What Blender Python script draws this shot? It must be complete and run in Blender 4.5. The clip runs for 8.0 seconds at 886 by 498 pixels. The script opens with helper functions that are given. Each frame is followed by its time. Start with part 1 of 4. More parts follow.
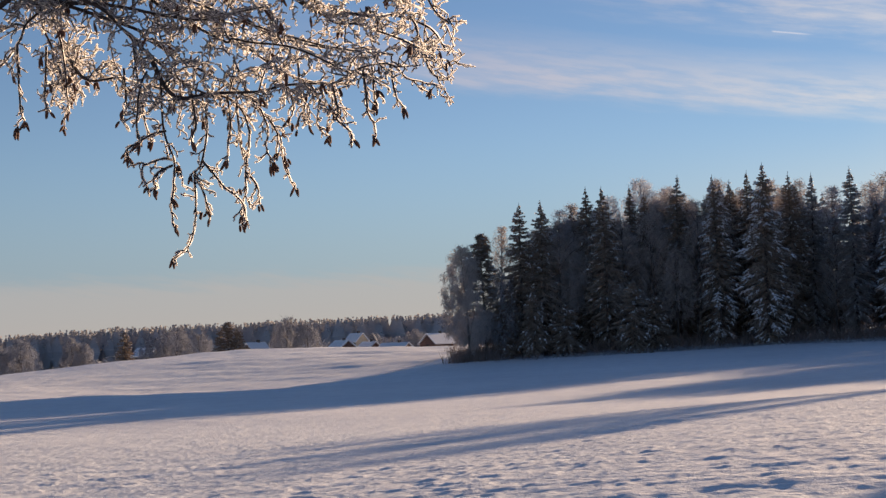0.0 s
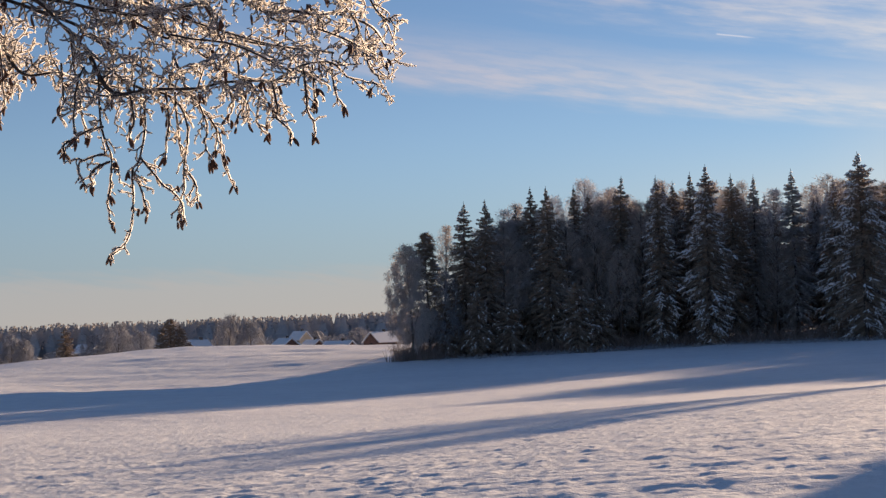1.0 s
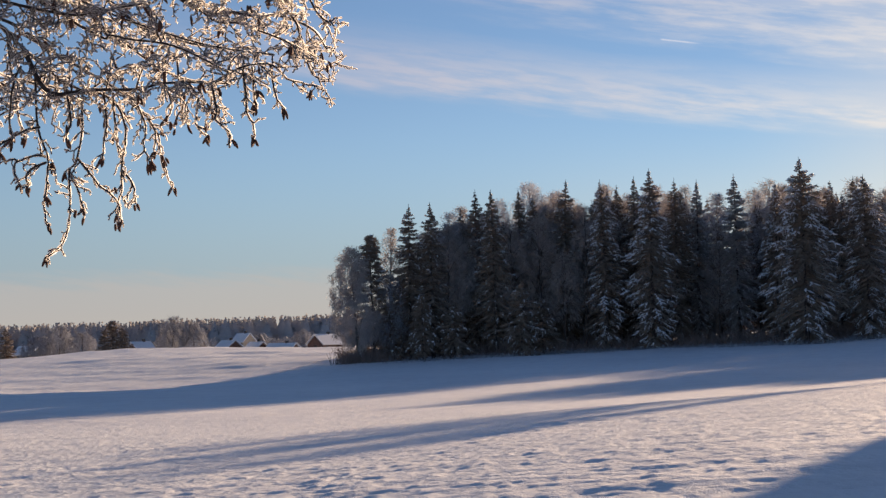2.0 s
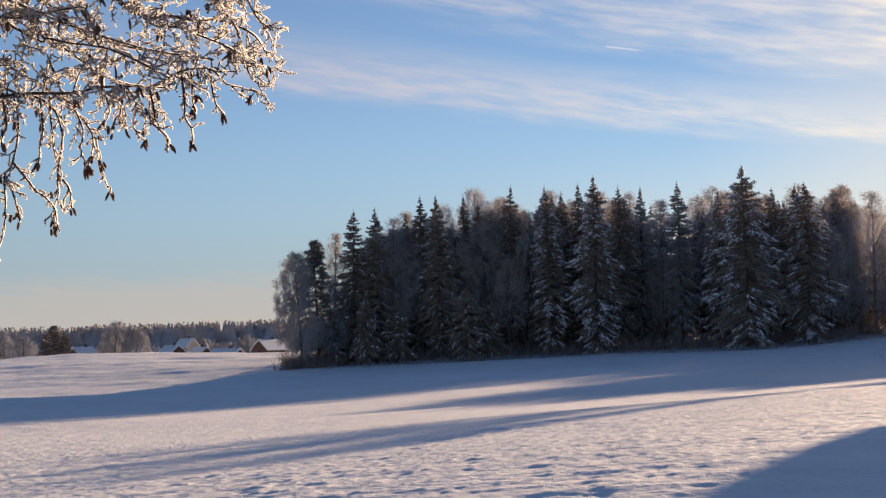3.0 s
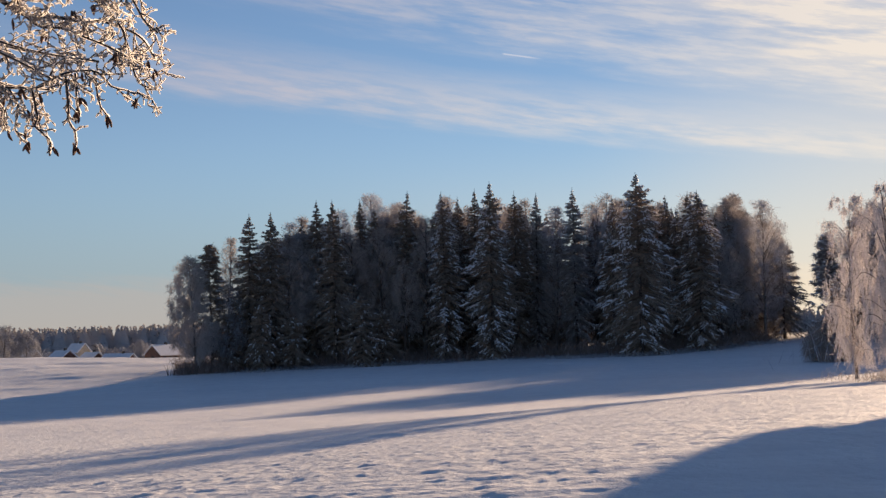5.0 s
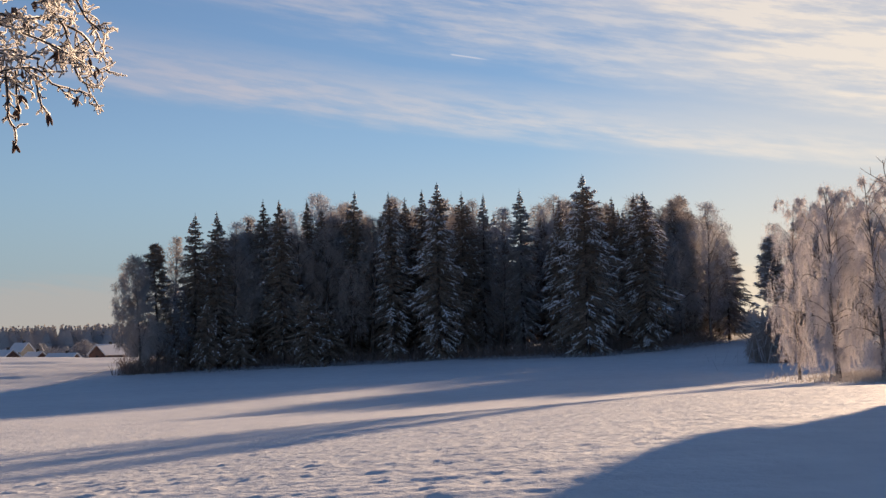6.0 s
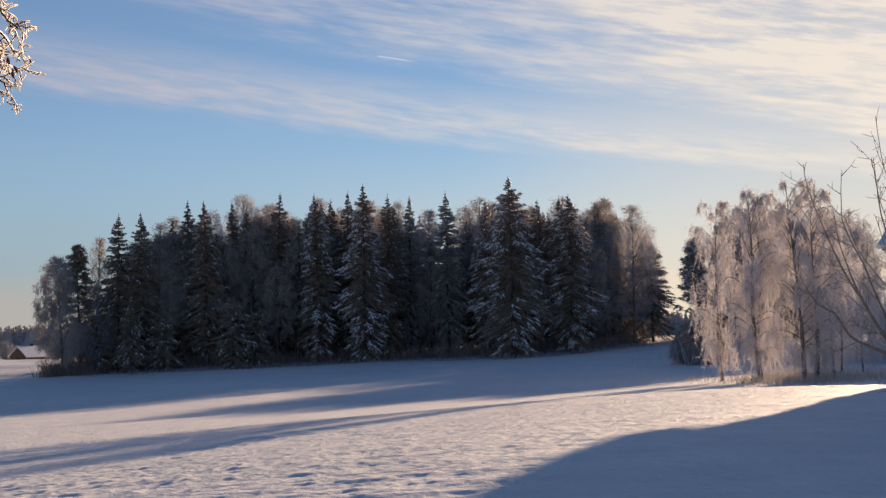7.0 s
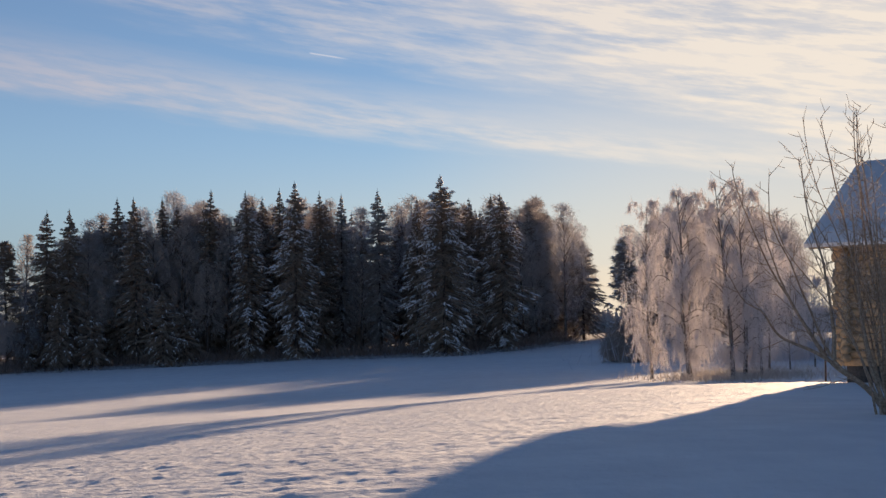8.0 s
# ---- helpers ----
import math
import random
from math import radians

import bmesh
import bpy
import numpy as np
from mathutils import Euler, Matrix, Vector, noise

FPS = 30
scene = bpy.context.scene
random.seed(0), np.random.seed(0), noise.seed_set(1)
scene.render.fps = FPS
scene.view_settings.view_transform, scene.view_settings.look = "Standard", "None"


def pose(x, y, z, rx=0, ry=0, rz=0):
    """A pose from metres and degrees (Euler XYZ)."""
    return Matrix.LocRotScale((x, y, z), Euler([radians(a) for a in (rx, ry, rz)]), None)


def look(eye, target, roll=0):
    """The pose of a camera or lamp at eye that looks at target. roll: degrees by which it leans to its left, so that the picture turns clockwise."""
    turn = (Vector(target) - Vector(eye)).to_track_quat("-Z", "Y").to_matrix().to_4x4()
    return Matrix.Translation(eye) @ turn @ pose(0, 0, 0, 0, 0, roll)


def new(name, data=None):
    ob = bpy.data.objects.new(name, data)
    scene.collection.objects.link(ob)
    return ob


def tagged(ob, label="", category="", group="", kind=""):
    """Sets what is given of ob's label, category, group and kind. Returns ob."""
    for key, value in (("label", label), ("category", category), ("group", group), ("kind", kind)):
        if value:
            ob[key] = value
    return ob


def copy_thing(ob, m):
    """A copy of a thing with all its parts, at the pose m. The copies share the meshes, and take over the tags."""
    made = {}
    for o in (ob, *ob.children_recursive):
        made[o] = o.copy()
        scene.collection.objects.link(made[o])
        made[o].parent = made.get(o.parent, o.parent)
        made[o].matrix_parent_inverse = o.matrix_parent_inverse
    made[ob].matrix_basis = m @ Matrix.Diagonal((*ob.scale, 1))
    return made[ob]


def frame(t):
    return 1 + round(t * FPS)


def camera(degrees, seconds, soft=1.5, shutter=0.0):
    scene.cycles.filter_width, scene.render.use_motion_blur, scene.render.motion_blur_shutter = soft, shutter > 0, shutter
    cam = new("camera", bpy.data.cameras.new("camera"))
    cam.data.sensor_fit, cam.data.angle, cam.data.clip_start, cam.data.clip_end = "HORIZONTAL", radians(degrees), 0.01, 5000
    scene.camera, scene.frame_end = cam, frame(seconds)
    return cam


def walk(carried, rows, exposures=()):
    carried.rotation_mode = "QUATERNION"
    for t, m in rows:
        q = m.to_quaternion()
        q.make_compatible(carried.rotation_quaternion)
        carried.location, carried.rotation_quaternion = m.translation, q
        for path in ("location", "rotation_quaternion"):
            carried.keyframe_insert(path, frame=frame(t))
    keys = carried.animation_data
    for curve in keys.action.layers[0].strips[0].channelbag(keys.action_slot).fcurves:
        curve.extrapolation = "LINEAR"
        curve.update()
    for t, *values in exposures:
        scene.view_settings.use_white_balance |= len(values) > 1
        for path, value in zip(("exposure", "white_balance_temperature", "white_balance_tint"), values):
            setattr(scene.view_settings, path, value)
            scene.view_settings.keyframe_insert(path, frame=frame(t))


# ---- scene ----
# A winter field, looked over from beside a log house: one slow turn of the camera to the right.
cam = camera(32.66, 8.0, soft=1.4)
ROWS = [
    (0.0, 0.0000, 0.0, 1.7000, 93.402, 1.996, 0.119),
    (0.5, 0.0075, 0.0, 1.7008, 93.312, 1.832, -0.974),
    (1.0, 0.0151, 0.0, 1.7015, 93.284, 1.640, -2.005),
    (1.5, 0.0220, 0.0, 1.7022, 93.290, 1.520, -3.036),
    (3.0, 0.0447, 0.0, 1.7045, 93.483, 1.401, -6.200),
    (3.5, 0.0510, 0.0, 1.7051, 93.574, 1.335, -7.178),
    (4.0, 0.0573, 0.0, 1.7057, 93.620, 1.207, -8.256),
    (4.5, 0.0628, 0.0, 1.7063, 93.624, 1.262, -9.217),
    (6.0, 0.0793, 0.0, 1.7079, 93.572, 1.142, -12.146),
    (6.5, 0.0840, 0.0, 1.7084, 93.587, 1.103, -13.413),
    (7.0, 0.0895, 0.0, 1.7089, 93.587, 1.141, -14.952),
    (7.5, 0.0942, 0.0, 1.7094, 93.588, 1.175, -16.150),
    (8.0, 0.0989, 0.0, 1.7099, 93.455, 1.149, -17.530),
]
walk(cam, [(t, pose(x, y, z, rx, ry, rz)) for t, x, y, z, rx, ry, rz in ROWS], [(0.0, 1.31, 6700.0, 13.0), (1.5, 1.35, 6750.0, 13.0), (3.3, 1.46, 6800.0, 13.0), (4.5, 1.33, 6800.0, 13.0), (6.0, 1.25, 6770.0, 13.0), (8.0, 1.26, 6850.0, 13.0)])

# ---- light ----
SUN_AZ, SUN_EL = 38.0, 8.3
SUN = Vector((math.sin(radians(SUN_AZ)) * math.cos(radians(SUN_EL)), math.cos(radians(SUN_AZ)) * math.cos(radians(SUN_EL)), math.sin(radians(SUN_EL))))
sun_data = bpy.data.lights.new("sun", "SUN")
sun_data.energy, sun_data.angle, sun_data.color = 4.9, radians(0.6), (1.0, 0.73, 0.48)
sun_lamp = new("sun", sun_data)
sun_lamp.matrix_world = look(SUN * 400, (0, 0, 0))


class Tree:
    """A short way to write node trees."""

    def __init__(self, tree):
        self.tree = tree
        tree.nodes.clear()

    def add(self, kind, **inputs):
        node = self.tree.nodes.new(kind)
        for key, value in inputs.items():
            self.put(node, key.replace("_", " "), value)
        return node

    def put(self, node, key, value):
        socket = node.inputs[int(key[1:])] if key[0] == "i" and key[1:].isdigit() else node.inputs[key]
        if hasattr(value, "is_linked"):
            self.tree.links.new(value, socket)
        else:
            socket.default_value = value

    def math(self, op, a, b=0.0, c=0.0, clamp=False):
        node = self.add("ShaderNodeMath", i0=a, i1=b, i2=c)
        node.operation, node.use_clamp = op, clamp
        return node.outputs[0]

    def mix(self, fac, a, b):
        node = self.add("ShaderNodeMix")
        node.data_type = "RGBA"
        self.put(node, "i0", fac), self.put(node, "i6", a), self.put(node, "i7", b)
        return node.outputs[2]

    def noise(self, vector, scale, detail=3.0, rough=0.55):
        node = self.add("ShaderNodeTexNoise", Scale=scale, Detail=detail, Roughness=rough)
        if vector is not None:
            self.put(node, "Vector", vector)
        return node.outputs[0]

    def ramp(self, fac, lo, hi):
        node = self.add("ShaderNodeMapRange", i0=fac, i1=lo, i2=hi)
        node.interpolation_type = "SMOOTHSTEP"
        return node.outputs[0]


def build_sky():
    world = bpy.data.worlds.new("winter_sky")
    scene.world = world
    world.use_nodes = True
    t = Tree(world.node_tree)
    sky = t.add("ShaderNodeTexSky")
    sky.sky_type, sky.sun_disc = "NISHITA", False
    sky.sun_elevation, sky.sun_rotation = radians(SUN_EL), radians(SUN_AZ)
    sky.air_density, sky.dust_density, sky.ozone_density = 0.88, 0.0, 3.0
    way = t.add("ShaderNodeTexCoord").outputs["Generated"]
    xyz = t.add("ShaderNodeSeparateXYZ", i0=way)
    az = t.math("MULTIPLY", t.math("ARCTAN2", xyz.outputs[0], xyz.outputs[1]), 57.2958)
    el = t.math("MULTIPLY", t.math("ARCSINE", xyz.outputs[2]), 57.2958)
    # ice cloud drawn out in long streaks that sink towards the sun
    tilt = t.math("ADD", el, t.math("MULTIPLY", az, 0.125))
    long_way = t.add("ShaderNodeCombineXYZ", i0=t.math("MULTIPLY", az, 0.07), i1=t.math("MULTIPLY", tilt, 0.55)).outputs[0]
    fibre_way = t.add("ShaderNodeCombineXYZ", i0=t.math("MULTIPLY", t.math("SUBTRACT", az, t.math("MULTIPLY", el, 0.6)), 0.30), i1=t.math("MULTIPLY", t.math("ADD", el, t.math("MULTIPLY", az, 0.17)), 2.3), i2=3.0).outputs[0]
    body = t.noise(long_way, 1.7, 5.0, 0.55)
    wisps = t.noise(fibre_way, 1.3, 6.0, 0.62)
    warp = t.math("ADD", t.math("MULTIPLY", t.math("SUBTRACT", body, 0.5), 2.2), t.math("MULTIPLY", t.math("SUBTRACT", wisps, 0.5), 1.1))
    dot = t.add("ShaderNodeVectorMath", i0=way, i1=tuple(SUN))
    dot.operation = "DOT_PRODUCT"
    toward = dot.outputs["Value"]
    near_sun = t.ramp(toward, 0.80, 1.02)
    grain = t.math("ADD", t.math("MULTIPLY", t.ramp(wisps, 0.36, 0.66), 0.55), t.math("MULTIPLY", t.ramp(body, 0.34, 0.62), 0.45))

    def above(slope, start, soft, rough=1.0):
        """How far the sky lies over a line of this slope that stands at start where az is 0."""
        line = t.math("SUBTRACT", t.math("ADD", el, t.math("MULTIPLY", az, slope)), start)
        return t.ramp(t.math("ADD", line, t.math("MULTIPLY", warp, rough)), 0.0, soft)

    # the long lower band, the veil over it and the bright bank nearest to the sun
    band = t.math("MULTIPLY", above(0.118, 9.15, 0.9, 0.35), t.math("SUBTRACT", 1.0, above(0.15, 10.5, 2.0, 0.9)))
    band = t.math("MULTIPLY", band, t.ramp(az, -11.0, 4.0))
    veil_high = t.math("MULTIPLY", above(0.20, 13.0, 1.4, 0.6), t.ramp(az, -4.0, 8.0))
    bank_sun = t.math("MULTIPLY", above(0.47, 20.7, 2.3, 0.8), t.ramp(az, 18.0, 24.0))
    mask = t.math("ADD", t.math("MULTIPLY", band, t.math("ADD", t.math("MULTIPLY", grain, 0.75), 0.20)), t.math("MULTIPLY", veil_high, t.math("ADD", t.math("MULTIPLY", grain, 0.62), 0.06)))
    mask = t.math("ADD", mask, t.math("MULTIPLY", bank_sun, t.math("ADD", t.math("MULTIPLY", grain, 0.75), 0.06)), clamp=True)
    mask = t.math("MULTIPLY", mask, t.math("MULTIPLY", t.math("SUBTRACT", 1.0, t.ramp(el, 13.0, 24.0)), t.math("SUBTRACT", 1.0, t.ramp(az, 42.0, 70.0))))
    # a low bank of thin haze along the horizon
    veil = t.math("SUBTRACT", 1.0, t.ramp(el, 1.0, 8.0))
    bank = t.math("SUBTRACT", 1.0, t.ramp(t.math("ADD", el, t.math("MULTIPLY", wisps, 1.4)), 2.6, 3.7))
    cloud = t.mix(near_sun, (4.7, 4.5, 5.0, 1), (8.3, 7.5, 6.3, 1))
    cold = t.add("ShaderNodeMix")
    cold.data_type, cold.blend_type = "RGBA", "MULTIPLY"
    t.put(cold, "i0", 1.0), t.put(cold, "i6", sky.outputs[0]), t.put(cold, "i7", (1.04, 0.94, 0.99, 1))
    clear = t.mix(t.math("MULTIPLY", veil, t.math("ADD", 0.55, t.math("MULTIPLY", near_sun, 0.30))), cold.outputs[2], t.mix(near_sun, (1.5, 2.25, 3.5, 1), (7.6, 6.8, 5.6, 1)))
    clear = t.mix(t.math("MULTIPLY", t.ramp(toward, 0.92, 1.0), 0.55), clear, (6.8, 6.2, 5.4, 1))
    colour = t.mix(t.math("MULTIPLY", mask, 0.75), clear, cloud)
    colour = t.mix(t.math("MULTIPLY", bank, 0.52), colour, t.mix(near_sun, (4.2, 3.8, 3.5, 1), (8.6, 7.2, 5.2, 1)))
    # a short vapour trail
    off = t.math("ABSOLUTE", t.math("SUBTRACT", el, t.math("ADD", 12.956, t.math("MULTIPLY", az, -0.1625))))
    trail = t.math("MULTIPLY", t.math("SUBTRACT", 1.0, t.ramp(off, 0.008, 0.045)), t.math("MULTIPLY", t.ramp(az, 12.6, 12.75), t.math("SUBTRACT", 1.0, t.ramp(az, 13.5, 14.3))))
    colour = t.mix(t.math("MULTIPLY", trail, 0.42), colour, (7.2, 7.0, 7.2, 1))
    back = t.add("ShaderNodeBackground", Color=colour, Strength=0.049)
    out = t.add("ShaderNodeOutputWorld")
    t.tree.links.new(back.outputs[0], out.inputs[0])


build_sky()


# ---- materials ----
def surface(name, dark, light, scale=4.0, rough=0.8, bump=0.0, bump_scale=30.0, island=0.0, through_light=0.0):
    """Two tones mixed by noise at two scales, with fine relief; island: how far loose pieces differ; through_light: share that shines through."""
    mat = bpy.data.materials.new(name)
    mat.use_nodes = True
    t = Tree(mat.node_tree)
    where = t.add("ShaderNodeTexCoord").outputs["Object"]
    fac = t.math("ADD", t.math("MULTIPLY", t.noise(where, scale), 0.6), t.math("MULTIPLY", t.noise(where, scale * 7.3), 0.4))
    fac = t.ramp(fac, 0.3, 0.7)
    if island:
        each = t.add("ShaderNodeNewGeometry").outputs["Random Per Island"]
        fac = t.math("ADD", t.math("MULTIPLY", fac, 1 - island), t.math("MULTIPLY", each, island))
    colour = t.mix(fac, (*dark, 1), (*light, 1))
    bsdf = t.add("ShaderNodeBsdfPrincipled", Base_Color=colour, Roughness=rough)
    bsdf.inputs["Specular IOR Level"].default_value = 0.25
    if bump:
        relief = t.add("ShaderNodeBump", Strength=1.0, Distance=bump, Height=t.noise(where, bump_scale, 4.0))
        t.put(bsdf, "Normal", relief.outputs[0])
    last = bsdf.outputs[0]
    if through_light:
        thin = t.add("ShaderNodeBsdfTranslucent", Color=colour)
        last = t.add("ShaderNodeMixShader", i0=through_light, i1=last, i2=thin.outputs[0]).outputs[0]
    out = t.add("ShaderNodeOutputMaterial")
    t.tree.links.new(last, out.inputs[0])
    return mat


def snow_field(name):
    mat = bpy.data.materials.new(name)
    mat.use_nodes = True
    t = Tree(mat.node_tree)
    where = t.add("ShaderNodeTexCoord").outputs["Object"]
    tone = t.ramp(t.math("ADD", t.math("MULTIPLY", t.noise(where, 0.05), 0.5), t.math("MULTIPLY", t.noise(where, 1.1), 0.5)), 0.3, 0.7)
    colour = t.mix(tone, (0.72, 0.725, 0.75, 1), (0.85, 0.85, 0.86, 1))
    bsdf = t.add("ShaderNodeBsdfPrincipled", Base_Color=colour, Roughness=0.65)
    bsdf.inputs["Specular IOR Level"].default_value = 0.2
    height = t.math("ADD", t.noise(where, 9.0, 4.0), t.math("MULTIPLY", t.noise(where, 55.0, 2.0), 0.25))
    relief = t.add("ShaderNodeBump", Strength=1.0, Distance=0.024, Height=height)
    t.put(bsdf, "Normal", relief.outputs[0])
    out = t.add("ShaderNodeOutputMaterial")
    t.tree.links.new(bsdf.outputs[0], out.inputs[0])
    return mat


M_SNOW = snow_field("field_snow")
M_LOAD = surface("lying_snow", (0.62, 0.63, 0.67), (0.84, 0.84, 0.86), 3.0, 0.65, island=0.4)
# lightened well past real needles, so the colour itself carries the haze veil
M_NEEDLE_VEILED = surface("spruce_needles", (0.14, 0.104, 0.080), (0.37, 0.295, 0.23), 1.5, 0.75, island=0.6)
M_NEEDLE_FROST = surface("frosted_needles", (0.25, 0.225, 0.21), (0.60, 0.57, 0.565), 1.5, 0.8, island=0.6, through_light=0.45)
M_BARK = surface("dark_bark", (0.045, 0.035, 0.03), (0.13, 0.10, 0.085), 6.0, 0.9, 0.02, 12.0)
M_BIRCH = surface("birch_bark", (0.07, 0.055, 0.05), (0.30, 0.27, 0.25), 2.5, 0.85, 0.01, 9.0)
M_FROST = surface("frosted_twigs", (0.48, 0.475, 0.50), (0.84, 0.85, 0.90), 1.2, 0.8, island=0.7, through_light=0.58)
M_RIMED = surface("rimed_twigs", (0.42, 0.385, 0.37), (0.76, 0.72, 0.71), 1.2, 0.8, island=0.7, through_light=0.5)
M_BARE = surface("bare_twigs", (0.29, 0.235, 0.21), (0.60, 0.52, 0.475), 1.2, 0.85, island=0.7, through_light=0.2)
M_BRUSH = surface("brown_brush", (0.12, 0.09, 0.078), (0.33, 0.26, 0.23), 1.2, 0.9, island=0.7)
M_GRASS = surface("dry_grass", (0.48, 0.43, 0.39), (0.80, 0.76, 0.72), 2.0, 0.85, island=0.7, through_light=0.5)
# rime tinted faintly pink, a painted glow of the low sun behind it
M_GLOW_RIME = surface("glow_rime", (0.66, 0.63, 0.635), (0.92, 0.90, 0.91), 0.8, 0.8, island=0.6, through_light=0.55)
M_HOAR = surface("hoary_twigs", (0.29, 0.295, 0.33), (0.54, 0.55, 0.60), 1.2, 0.85, island=0.6, through_light=0.4)
# frosted woods, paler than they are: distance haze is put into the colour
M_FAR_HAZE = surface("far_woods", (0.38, 0.365, 0.37), (0.50, 0.48, 0.485), 0.1, 0.95, island=0.25, through_light=0.25)


# ---- meshes ----
class Shape:
    """Gathers triangles."""

    def __init__(self):
        self.v, self.f, self.n = [], [], 0

    def put(self, verts, tris):
        self.v.append(np.asarray(verts, float))
        self.f.append(np.asarray(tris, int) + self.n)
        self.n += len(verts)

    def tube(self, pts, radii, sides=6):
        pts = np.asarray(pts, float)
        n = len(pts)
        radii = np.interp(np.linspace(0, 1, n), np.linspace(0, 1, len(radii)), radii)
        tang = np.gradient(pts, axis=0)
        tang /= np.linalg.norm(tang, axis=1)[:, None] + 1e-9
        ref = np.where(np.abs(tang[:, 2:3]) > 0.8, np.array([[1.0, 0, 0]]), np.array([[0, 0, 1.0]]))
        a = np.cross(tang, ref)
        a /= np.linalg.norm(a, axis=1)[:, None] + 1e-9
        b = np.cross(tang, a)
        ang = np.linspace(0, 2 * np.pi, sides, endpoint=False)
        ring = a[:, None] * np.cos(ang)[None, :, None] + b[:, None] * np.sin(ang)[None, :, None]
        v = (pts[:, None] + ring * radii[:, None, None]).reshape(-1, 3)
        i, j = np.meshgrid(np.arange(n - 1), np.arange(sides), indexing="ij")
        p, q = i * sides + j, i * sides + (j + 1) % sides
        tris = np.concatenate([np.stack([p, q, q + sides], -1).reshape(-1, 3), np.stack([p, q + sides, p + sides], -1).reshape(-1, 3)])
        caps = [[0, k + 1, k] for k in range(1, sides - 1)] + [[(n - 1) * sides, (n - 1) * sides + k, (n - 1) * sides + k + 1] for k in range(1, sides - 1)]
        self.put(v, np.concatenate([tris, caps]))

    def spikes(self, a, b, width, belly=0.35):
        """A spindle from each a to each b, thickest at belly."""
        a, b = np.atleast_2d(a), np.atleast_2d(b)
        n = len(a)
        if not n:
            return
        d = b - a
        d /= np.linalg.norm(d, axis=1)[:, None] + 1e-9
        ref = np.where(np.abs(d[:, 2:3]) > 0.8, np.array([[1.0, 0, 0]]), np.array([[0, 0, 1.0]]))
        u = np.cross(d, ref)
        u /= np.linalg.norm(u, axis=1)[:, None] + 1e-9
        w = np.cross(d, u)
        width = np.broadcast_to(np.asarray(width, float), (n,))[:, None] * 0.5
        mid = a + (b - a) * belly
        v = np.stack([a, mid + u * width, mid + (-0.5 * u + 0.87 * w) * width, mid + (-0.5 * u - 0.87 * w) * width, b], 1).reshape(-1, 3)
        base = (np.arange(n) * 5)[:, None, None]
        tri = np.array([[0, 2, 1], [0, 3, 2], [0, 1, 3], [4, 1, 2], [4, 2, 3], [4, 3, 1]])[None]
        self.put(v, (base + tri).reshape(-1, 3))

    def cones(self, a, b, width, belly=0.0):
        """A slim three-sided needle from each a to each b."""
        a, b = np.atleast_2d(a), np.atleast_2d(b)
        n = len(a)
        if not n:
            return
        d = b - a
        d /= np.linalg.norm(d, axis=1)[:, None] + 1e-9
        ref = np.where(np.abs(d[:, 2:3]) > 0.8, np.array([[1.0, 0, 0]]), np.array([[0, 0, 1.0]]))
        u = np.cross(d, ref)
        u /= np.linalg.norm(u, axis=1)[:, None] + 1e-9
        w = np.cross(d, u)
        width = np.broadcast_to(np.asarray(width, float), (n,))[:, None] * 0.58
        v = np.stack([a + u * width, a + (-0.5 * u + 0.87 * w) * width, a + (-0.5 * u - 0.87 * w) * width, b], 1).reshape(-1, 3)
        base = (np.arange(n) * 4)[:, None, None]
        tri = np.array([[3, 0, 1], [3, 1, 2], [3, 2, 0]])[None]
        self.put(v, (base + tri).reshape(-1, 3))

    def box(self, lo, hi, axes=((1, 0, 0), (0, 1, 0), (0, 0, 1)), at=(0, 0, 0)):
        c = np.array([[(lo, hi)[i][0], (lo, hi)[j][1], (lo, hi)[k][2]] for i in (0, 1) for j in (0, 1) for k in (0, 1)])
        v = c @ np.asarray(axes, float) + np.asarray(at, float)
        quads = [(0, 1, 3, 2), (4, 6, 7, 5), (0, 4, 5, 1), (2, 3, 7, 6), (0, 2, 6, 4), (1, 5, 7, 3)]
        self.put(v, [t for q in quads for t in ((q[0], q[1], q[2]), (q[0], q[2], q[3]))])

    def mesh(self, name):
        me = bpy.data.meshes.new(name)
        if self.n:
            me.from_pydata(np.concatenate(self.v), [], np.concatenate(self.f))
            me.validate()
        return me


def part(name, shape, material, parent, label="", smooth=False):
    me = shape.mesh(name)
    me.materials.append(material)
    if smooth:
        me.shade_smooth()
    ob = new(name, me)
    ob.parent = parent
    return tagged(ob, label)


def thing(name, x, y, z, label, category, group="", kind="", turn=0.0):
    ob = new(name)
    ob.matrix_world = pose(x, y, z, 0, 0, turn)
    return tagged(ob, label, category, group, kind)


def curve(pts, steps=6):
    """A smooth line through a few points."""
    p = np.asarray(pts, float)
    p = np.vstack([2 * p[0] - p[1], p, 2 * p[-1] - p[-2]])
    out = []
    for i in range(1, len(p) - 2):
        for s in np.linspace(0, 1, steps, endpoint=False):
            a, b, c, d = p[i - 1], p[i], p[i + 1], p[i + 2]
            out.append(0.5 * (2 * b + (c - a) * s + (2 * a - 5 * b + 4 * c - d) * s * s + (3 * b - a - 3 * c + d) * s ** 3))
    return np.array(out + [p[-2]])


# ---- ground ----
def lattice(ix, iy, seed):
    h = np.sin(ix * 127.1 + iy * 311.7 + seed * 74.7) * 43758.5453
    return h - np.floor(h)


